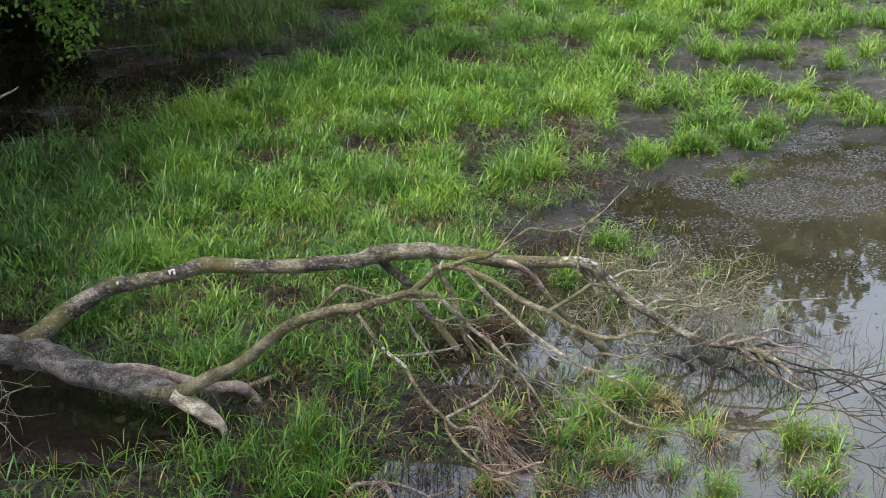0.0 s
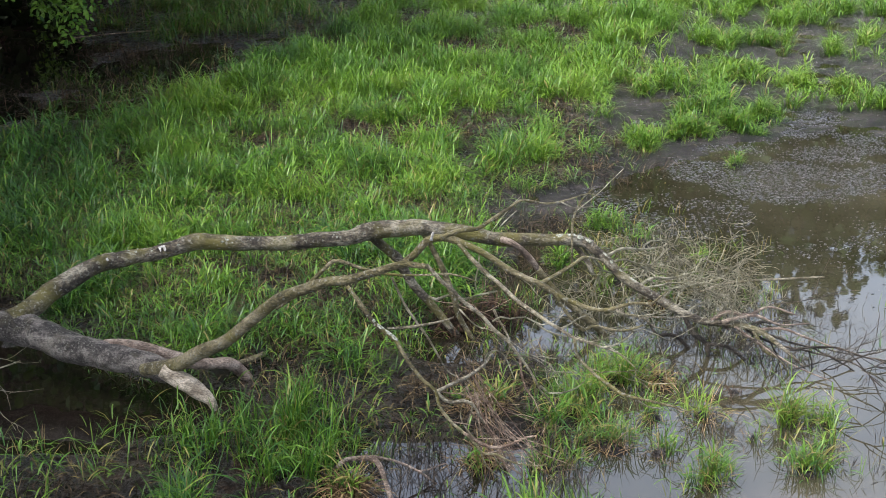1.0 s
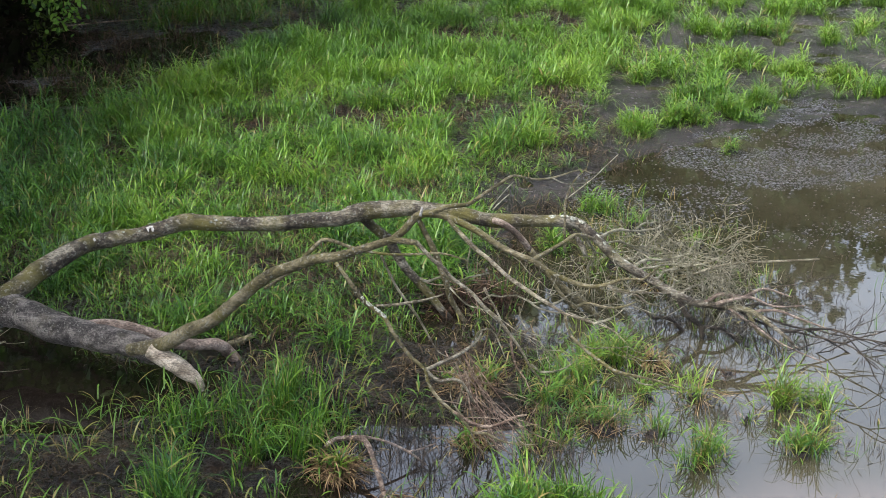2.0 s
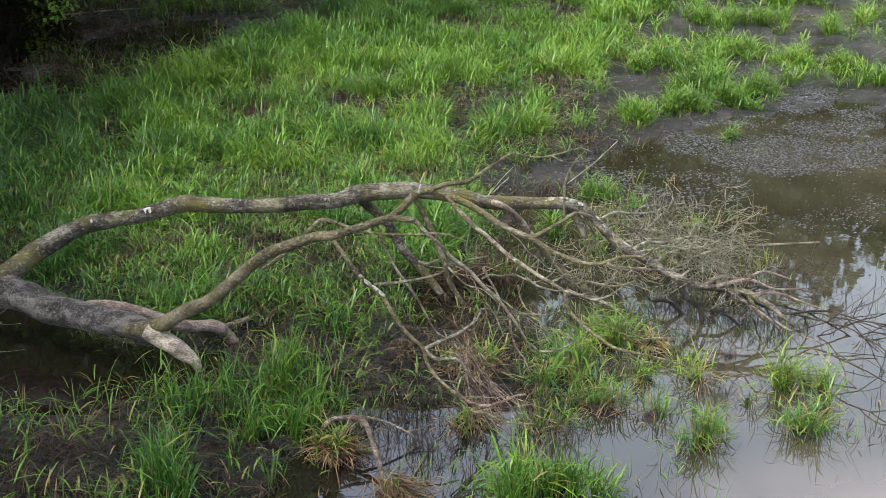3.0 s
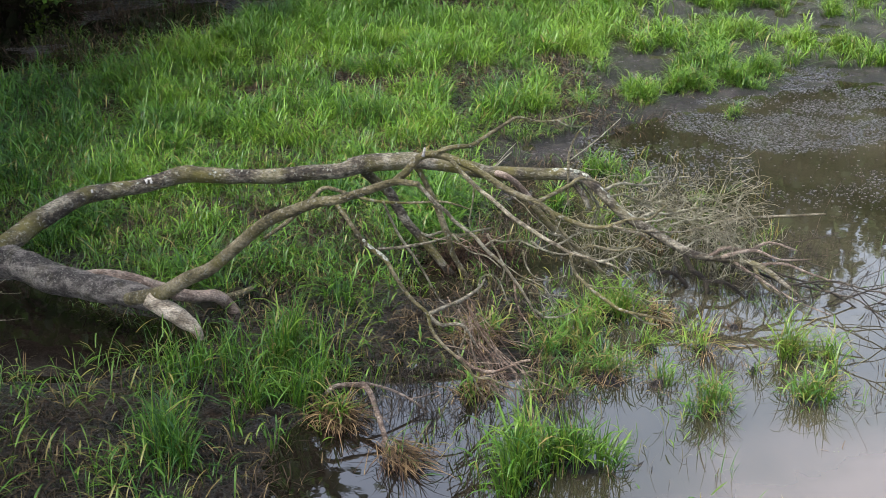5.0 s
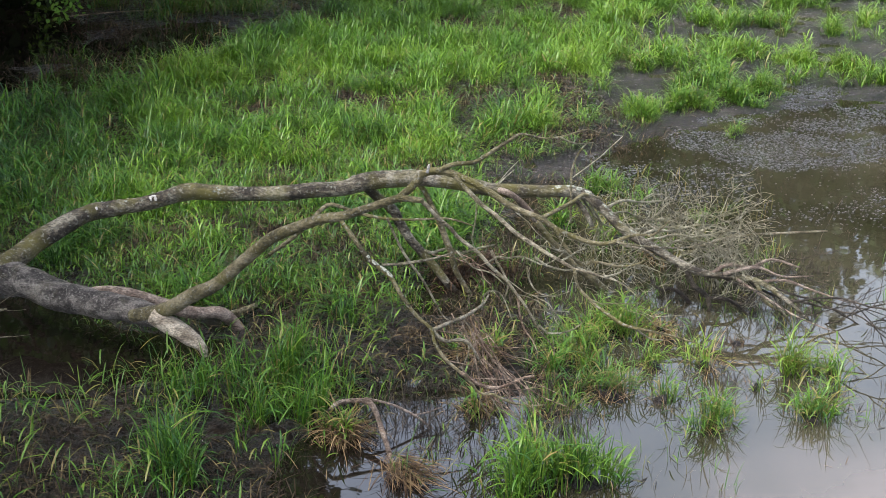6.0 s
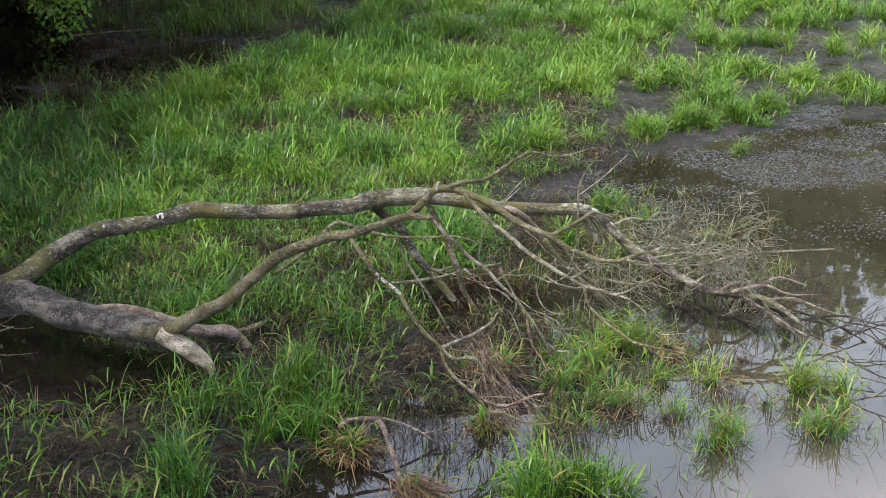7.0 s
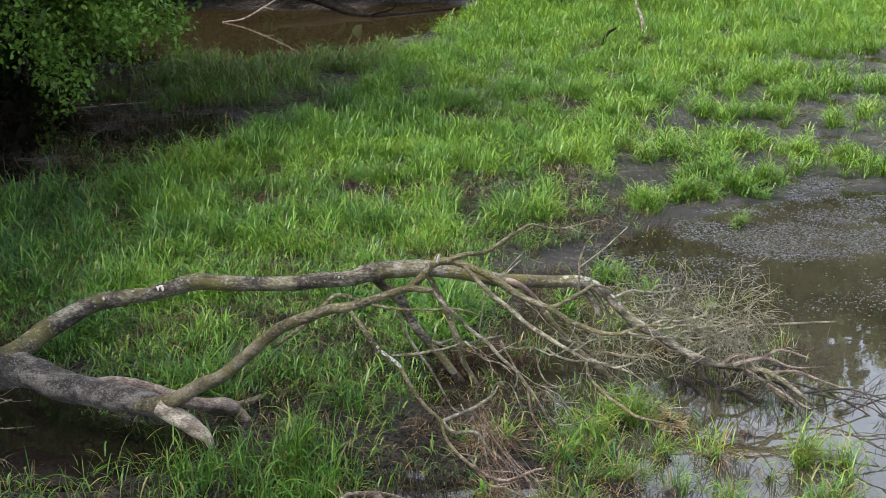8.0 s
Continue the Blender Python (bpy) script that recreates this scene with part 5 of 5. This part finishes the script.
stick("far_snag", "bare pale snag standing in the grass", [[(6.75, 21.9, -0.05, 0.05), (6.65, 21.9, 0.35, 0.045), (6.55, 21.9, 0.75, 0.04)], [(6.55, 21.9, 0.75, 0.035), (6.42, 21.9, 1.0, 0.03), (6.4, 21.9, 1.35, 0.02)]], BARK_PALE)
stick("far_snag", "dark broken snag above a brown mound", [[(5.2, 20.2, -0.02, 0.05), (5.35, 20.2, 0.3, 0.05), (5.45, 20.2, 0.5, 0.045), (5.65, 20.2, 0.64, 0.025)]], WET_WOOD)
tussock(6.35, 20.7, 0.7, 0.34, 160, 420, width=0.018, seed=90, label=HEAP, rise=0.3, mat=GRASS)
tussock(5.0, 20.0, 0.42, 0.3, 70, 240, width=0.018, seed=91, label=HEAP, rise=0.2, mat=GRASS)
stick("driftwood_log", "dark log lying along the far bank", [[(-3.4, 28.6, 0.5, 0.12), (-2.2, 28.3, 0.35, 0.14), (-1.2, 27.4, 0.12, 0.13), (-0.4, 26.8, 0.02, 0.09), (0.6, 27.6, 0.0, 0.07), (2.4, 29.2, 0.03, 0.05)], [(-0.5, 26.8, 0.05, 0.05), (0.2, 26.3, 0.3, 0.03), (0.3, 26.1, 0.5, 0.015)]], WET_WOOD)
stick("bleached_branch", "bleached forked branch on the far bank", [[(-4.5, 25.2, 0.0, 0.022), (-3.9, 25.1, 0.12, 0.026), (-3.4, 25.5, 0.38, 0.026), (-2.8, 26.0, 0.75, 0.02), (-2.2, 26.4, 1.2, 0.012)], [(-3.4, 25.5, 0.4, 0.02), (-3.1, 25.3, 0.35, 0.012)]], BARK_RED)
stick("fallen_stick", "thin pale stick on the wet mud", [[(2.45, 3.3, 0.03, 0.007), (2.85, 3.9, 0.09, 0.007), (3.05, 4.3, 0.1, 0.006), (3.25, 4.55, 0.18, 0.004)]], TWIG, 6)
stick("fallen_stick", "thin pale stick on the wet mud", [[(1.42, 2.65, 0.05, 0.007), (1.7, 3.3, 0.12, 0.007), (1.82, 3.42, 0.2, 0.004)]], TWIG, 6)
stick("fallen_stick", "thin stick lying on the shaded mud", [[(-5.6, 12.6, 0.04, 0.012), (-4.9, 12.7, 0.1, 0.012), (-4.2, 13.0, 0.1, 0.01), (-3.5, 13.2, 0.12, 0.006)]], TWIG_RED, 6)

stick("fallen_stick", "thin pale stick slanting into the open water", [[(4.0, -1.32, 0.14, 0.006), (4.12, -1.55, 0.07, 0.007), (4.27, -1.8, -0.02, 0.006)]], TWIG, 6)
tussock(3.3, -1.18, 0.16, 0.1, 6, 160, width=0.007, seed=95, label="small dark clump of drowned roots", dry=0.4, dead=ROOTS, rise=0.03)

# single stems standing in the shallow water, and dark weed adrift round the tussocks
x, y = scatter(0.6, 5.5, -4.6, 1.2, 50, lambda x, y: np.clip((vnoise(x, y, 0.6, 4, 3) - 0.5) * 8, 0.015, 1) * np.clip((y + 3.6) * 2, 0.1, 1) * np.clip((4.3 - x) * 1.5, 0.12, 1), g)
bag = Bag()
clump_blades(bag, x, y, np.full(len(x), -0.02), 4, 0.05, 0.22, 0.008, g, 0.3, 0.8, 0.6, 0.25, 4, 0.25, 0.2)
tagged(bag.build("water_grass", REED), "single grass stems standing in shallow water", "grass", kind="stuff")
x, y = scatter(0.4, 5.5, -4.6, 1.4, 170, lambda x, y: np.clip((vnoise(x, y, 0.6, 4, 3) - 0.49) * 6, 0.0, 1) * np.clip((y + 2.7) * 2.5, 0.02, 1) * np.clip((4.3 - x) * 1.5, 0.12, 1), g)
bag = Bag()
clump_blades(bag, x, y, np.full(len(x), 0.012), 6, 0.09, 0.12, 0.006, g, 1.5, 0.2, 0.1, 0.0, 3, 0.2)
tagged(bag.build("drifting_weed", TWIG_DARK), "dark dead weed adrift on the water", "weed", kind="stuff")
x, y = scatter(0.1, 1.8, -2.9, -2.0, 130, lambda x, y: np.clip((vnoise(x, y, 0.4, 3, 3) - 0.4) * 6, 0, 1), g)
bag = Bag()
clump_blades(bag, x, y, np.full(len(x), 0.01), 7, 0.08, 0.2, 0.006, g, 0.9, 0.5, 0.1, 0.0, 4, 0.2)
tagged(bag.build("drifting_weed", TWIG_DARK), "tangle of dark wet stems at the water's edge", "weed", kind="stuff")
x, y = scatter(2.3, 4.6, 0.4, 3.4, 38, lambda x, y: np.clip((vnoise(x, y, 0.5, 3, 3) - 0.42) * 6, 0.05, 1) * np.clip((4.7 - x) * 1.2, 0, 1), g)
bag = Bag()
clump_blades(bag, x, y, np.full(len(x), -0.01), 5, 0.07, 0.26, 0.006, g, 0.6, 0.7, 0.75, 0.6, 4, 0.3, 0.0, 0.3)
tagged(bag.build("water_stalks", REED), "pale dead stalks standing in dark shallow water", "dead grass", kind="stuff")
x, y = scatter(3.6, 5.2, -0.6, 1.6, 60, lambda x, y: np.clip((vnoise(x, y, 0.4, 5, 3) - 0.5) * 8, 0, 1), g)
bag = Bag()
clump_blades(bag, x, y, np.full(len(x), 0.008), 7, 0.06, 0.1, 0.006, g, 1.2, 0.3, 0.1, 0.0, 3, 0.2)
tagged(bag.build("drifting_weed", TWIG_DARK), "small dark weed clumps adrift on open water", "weed", kind="stuff")
# rank broad-bladed grass in the shade of the bank
x, y = scatter(-6, -2.6, 1.2, 6.5, 45, lambda x, y: np.clip((-3.0 - x + 0.9 * (vnoise(x, y, 1.0, 3, 3) - 0.5)) * 1.6, 0, 1) * np.clip((vnoise(x, y, 0.5, 6, 3) - 0.38) * 6, 0.1, 1), g)
bag = Bag()
clump_blades(bag, x, y, ground_height(x, y), 12, 0.08, 0.38, 0.013, g, 0.4, 1.8, 0.36, 0.06, 5, 0.26, 0.5)
tagged(bag.build("rank_grass", REED), "tall dark-green broad-bladed grass", "grass", kind="stuff")

# floating flecks of dead duckweed on the pond
n = 110000
x, y = g.uniform(2.4, 13, n), g.uniform(0.6, 8.2, n)
want = np.clip((y - 1.6) / 2.4, 0.01, 1) * np.clip((vnoise(x, y, 0.7, 2, 4) - 0.42) * 7, 0.04, 1)
keep = (g.random(n) < want) & inside(x, y, VIEW)
x, y = x[keep], y[keep]
n = len(x)
a0, size, tone = g.uniform(0, 6.28, n), g.uniform(0.004, 0.016, n), g.random(n)
ang = a0[:, None] + np.arange(6)[None] * np.pi / 3
rad = size[:, None] * g.uniform(0.4, 1.1, (n, 6))
ring = np.stack([x[:, None] + rad * np.cos(ang) * 1.4, y[:, None] + rad * np.sin(ang), np.full((n, 6), 0.004)], -1)
v = np.concatenate([np.stack([x, y, np.full(n, 0.009)], -1)[:, None], ring], 1)
o = (np.arange(n) * 7)[:, None, None]
t = np.array([(0, 1 + j, 1 + (j + 1) % 6) for j in range(6)])[None] + o
bag = Bag()
bag.add(v, (), t.reshape(-1, 3), np.repeat(tone, 7))
tagged(bag.build("floating_scum", SCUM), "grey flecks of scum and dead leaves floating on the water", "scum", kind="stuff")


# ---- trees ----
def branching(g, start, way, length, radius, depth, kids, bag, tips, spread=0.7, rise=0.15):
    k = 5
    p, d = np.asarray(start, float), np.asarray(way, float) / np.linalg.norm(way)
    pts = [p]
    for _ in range(k):
        d = d + g.normal(size=3) * 0.16 + np.array((0, 0, rise * 0.3))
        d /= np.linalg.norm(d)
        p = p + d * length / k
        pts.append(p)
    pts = np.array(pts)
    v, q, t = sweep(np.hstack([pts, np.linspace(radius, radius * 0.55, k + 1)[:, None]]), 6 if depth > 1 else 4 if depth else 3, closed=False)
    bag.add(v, q)
    if depth == 0:
        tips.append(pts)
        return
    for i in range(kids):
        at = pts[2 + int((k - 1.01) * (i + 0.5) / kids)]
        off = g.normal(size=3)
        branching(g, at, d * 0.6 + off * spread * 0.6 + np.array((0, 0, rise)), length * g.uniform(0.5, 0.75), radius * 0.5, depth - 1, kids, bag, tips, spread, rise)


def leaf_cloud(g, tips, per, reach, size, droop, mat, parent, bag_name="crown", tone=0.5):
    pts = np.array([t[g.integers(1, len(t))] for t in tips for _ in range(per)])
    pts = pts + g.normal(size=pts.shape) * reach
    n = len(pts)
    way = g.normal(size=(n, 3)) + np.array((0, 0, -droop))
    up = g.normal(size=(n, 3)) * 0.5 + np.array((0, 0, 1.0))
    bag = Bag()
    leaves(bag, pts, way, up, size * g.uniform(0.6, 1.2, n), np.clip(tone + g.normal(size=n) * 0.25, 0, 1), 0.7)
    return bag.build(bag_name, mat, parent, at=(0, 0, 0))


def broadleaf(name, label, x, y, h, lean, limbs, leaf, per, reach, seed, mat, bark, depth=2, kids=4, girth=0.2, droop=0.4, rise=0.12, first=0.25, limb_len=0.42):
    g = np.random.default_rng(seed)
    z = float(ground_height(np.array([x]), np.array([y]))[0]) - 0.1
    top = np.array((lean[0], lean[1], h))
    c = np.array([(0, 0, 0), top * 0.3 + (0.1, 0.05, 0), top * 0.6 + (-0.1, 0.1, 0), top])
    path = smooth(np.hstack([c, np.array([[girth], [girth * 0.8], [girth * 0.5], [girth * 0.15]])]), h / 14)
    ob = new(name)
    ob.location = (x, y, z)
    tagged(ob, label, "tree")
    v, q, t = sweep(path, 10, 0.08, g)
    mesh_ob("trunk", v, q, t, bark, ob, at=(0, 0, 0))
    bag, tips = Bag(), []
    for i in range(limbs):
        f = first + (0.95 - first) * (i + 0.5) / limbs
        p = path[int(f * (len(path) - 1))]
        a = i * 2.4 + g.random()
        branching(g, p[:3], (math.cos(a), math.sin(a), 0.35), h * limb_len * (1.15 - 0.6 * f), p[3] * 0.6, depth, kids, bag, tips, 0.7, rise)
    bag.build("branchwork", bark, ob, at=(0, 0, 0))
    leaf_cloud(g, tips, per, reach, leaf, droop, mat, ob)
    return ob


# leafy tree over the dark channel, with limbs that hang out over the mud
bush = broadleaf("alder_tree", "leafy green alder leaning over dark mud", -8.2, 12.6, 11.0, (1.2, -0.6), 15, 0.2, 110, 0.4, 5, LEAF, BARK, 2, 4, 0.2, 0.5, 0.1, 0.5, 0.46)
g5 = np.random.default_rng(77)
bag, tips = Bag(), []
for sx, sy, sz, wx_, wy_, wz_, ln in ((0.2, 0, 2.8, 1, -0.15, 0.0, 2.8), (0.2, 0.1, 2.8, 1, 0.25, 0.0, 2.6), (0.3, -0.2, 3.0, 1, -0.1, -0.05, 2.9), (0.2, -0.2, 2.7, 0.8, -0.5, 0.0, 2.4), (0.3, 0, 3.3, 1, 0.1, -0.1, 2.8), (0.2, 0, 2.5, 0.9, 0.1, 0.05, 2.2), (0.3, 0.2, 2.8, 1, 0.4, -0.05, 2.6), (0.3, -0.1, 2.8, 1, -0.3, 0.0, 2.9)):
    branching(g5, (sx, sy, sz), (wx_, wy_, wz_), ln, 0.018, 2, 4, bag, tips, 0.6, 0.0)
bag.build("hanging_branchwork", BARK, bush, at=(0, 0, 0))
leaf_cloud(g5, tips, 130, 0.15, 0.115, 0.1, LEAF, bush, "hanging_foliage", 0.85)

# two trees out of view, added to shade the left bank
broadleaf("shade_tree", "unseen leafy tree added to shade the bank", -9.7, 6.0, 9.0, (0.4, 0.2), 13, 0.24, 120, 0.5, 13, LEAF, BARK, 2, 4, 0.2, 0.2, 0.15, 0.5, 0.43)
broadleaf("shade_tree", "unseen leafy tree added to shade the bank", -10.3, 1.0, 8.5, (0.4, 0.2), 13, 0.24, 120, 0.5, 14, LEAF, BARK, 2, 4, 0.2, 0.2, 0.15, 0.5, 0.43)
# tall tree beside the pond, whose boughs shade the near bank
shade_tree = broadleaf("shade_tree", "tall leafy tree beside the fallen trunk", -10.7, -4.5, 12.0, (1.0, 0.3), 14, 0.24, 50, 0.5, 9, LEAF, BARK, 2, 4, 0.26, 0.3, 0.15, 0.45, 0.5)
bag, tips = Bag(), []
for pts in ([(0.1, -0.1, 3.6, 0.08), (4.2, 0.5, 4.2, 0.06), (6.4, 1.0, 4.0, 0.03), (7.8, 0.7, 3.7, 0.018), (8.45, 0.5, 3.66, 0.011), (8.75, 0.5, 3.76, 0.007), (8.84, 0.5, 3.81, 0.004)],
            [(6.4, 1.0, 4.0, 0.025), (7.9, 0.7, 4.2, 0.015), (8.65, 0.3, 4.22, 0.008), (8.9, 0.2, 4.32, 0.004)]):
    v, q, t = sweep(smooth(pts, 0.1), 7, 0.08, rng)
    bag.add(v, q, t)
bag.build("dead_bough", TWIG, shade_tree, "bare dead bough with lichen", at=(0, 0, 0))

# woods across the water
w1 = broadleaf("woodland_tree", "tall leafy tree at the edge of the woods", -6, 48, 24, (1, 0), 14, 1.1, 16, 1.0, 21, WOODS, BARK, 2, 4, 0.4, 0.2, 0.25, 0.15, 0.3)
w2 = broadleaf("woodland_tree", "tall leafy tree at the edge of the woods", 5, 52, 24, (-1, 1), 14, 1.1, 16, 1.0, 22, WOODS, BARK, 2, 4, 0.4, 0.2, 0.25, 0.15, 0.3)
for ob in (w1, w2):
    tagged(ob, group="woods across the water")
for i, (x, y, s) in enumerate(((-46, 40, 1), (-36, 44, 1.05), (-27, 42, 0.95), (-17, 46, 1.05), (-21, 56, 1.1), (0, 56, 1.0), (12, 51, 0.7), (19, 52, 0.84), (25.5, 50, 0.73), (32, 50, 0.66), (38, 48, 0.68), (46, 46, 0.68), (56, 42, 0.7), (9, 58, 0.68), (16, 60, 0.9), (15.2, 53, 0.94), (-8.8, 36, 1.12), (-16, 38, 1.15), (22, 59, 0.83), (29, 58, 0.72), (-11, 55, 1.1), (-30, 30, 0.8), (-22, 22, 0.6), (-12, 40, 0.95))):
    src = (w1, w2)[i % 2]
    c = copy_thing(src, pose(x, y, 0.0, 0, 0, 70 * i))
    c.scale = (s, s, s)
s1 = broadleaf("bank_shrub", "dense dark shrub on the far bank", -3, 31.5, 3.6, (0.4, 0), 12, 0.4, 14, 0.35, 31, WOODS, BARK, 2, 4, 0.1, 0.3, 0.1, 0.05, 0.55)
tagged(s1, category="shrub", group="shrubs on the far bank")
for i, (x, y, s) in enumerate(((-6.5, 31, 1.1), (-10, 30, 1.2), (-13.5, 29.5, 1.3), (-17.5, 29, 1.2), (0.2, 33, 1.1), (2.8, 36, 1.2), (-8, 34, 1.6), (-2, 36, 1.7), (4.5, 41, 1.6), (-14, 34, 1.7), (8.5, 44, 1.5), (-22, 27, 1.3), (-12, 20, 1.2), (-13.5, 15, 1.3), (-12.5, 10, 1.2), (-9.0, 15.6, 0.9), (-7.9, 17.6, 0.8), (-4.5, 33, 1.5), (-1, 34.5, 1.5), (1.6, 38, 1.6), (-11, 33, 1.6), (-6.6, 36.5, 1.9))):
    c = copy_thing(s1, pose(x, y, 0.0, 0, 0, 50 * i))
    c.scale = (s, s, s)
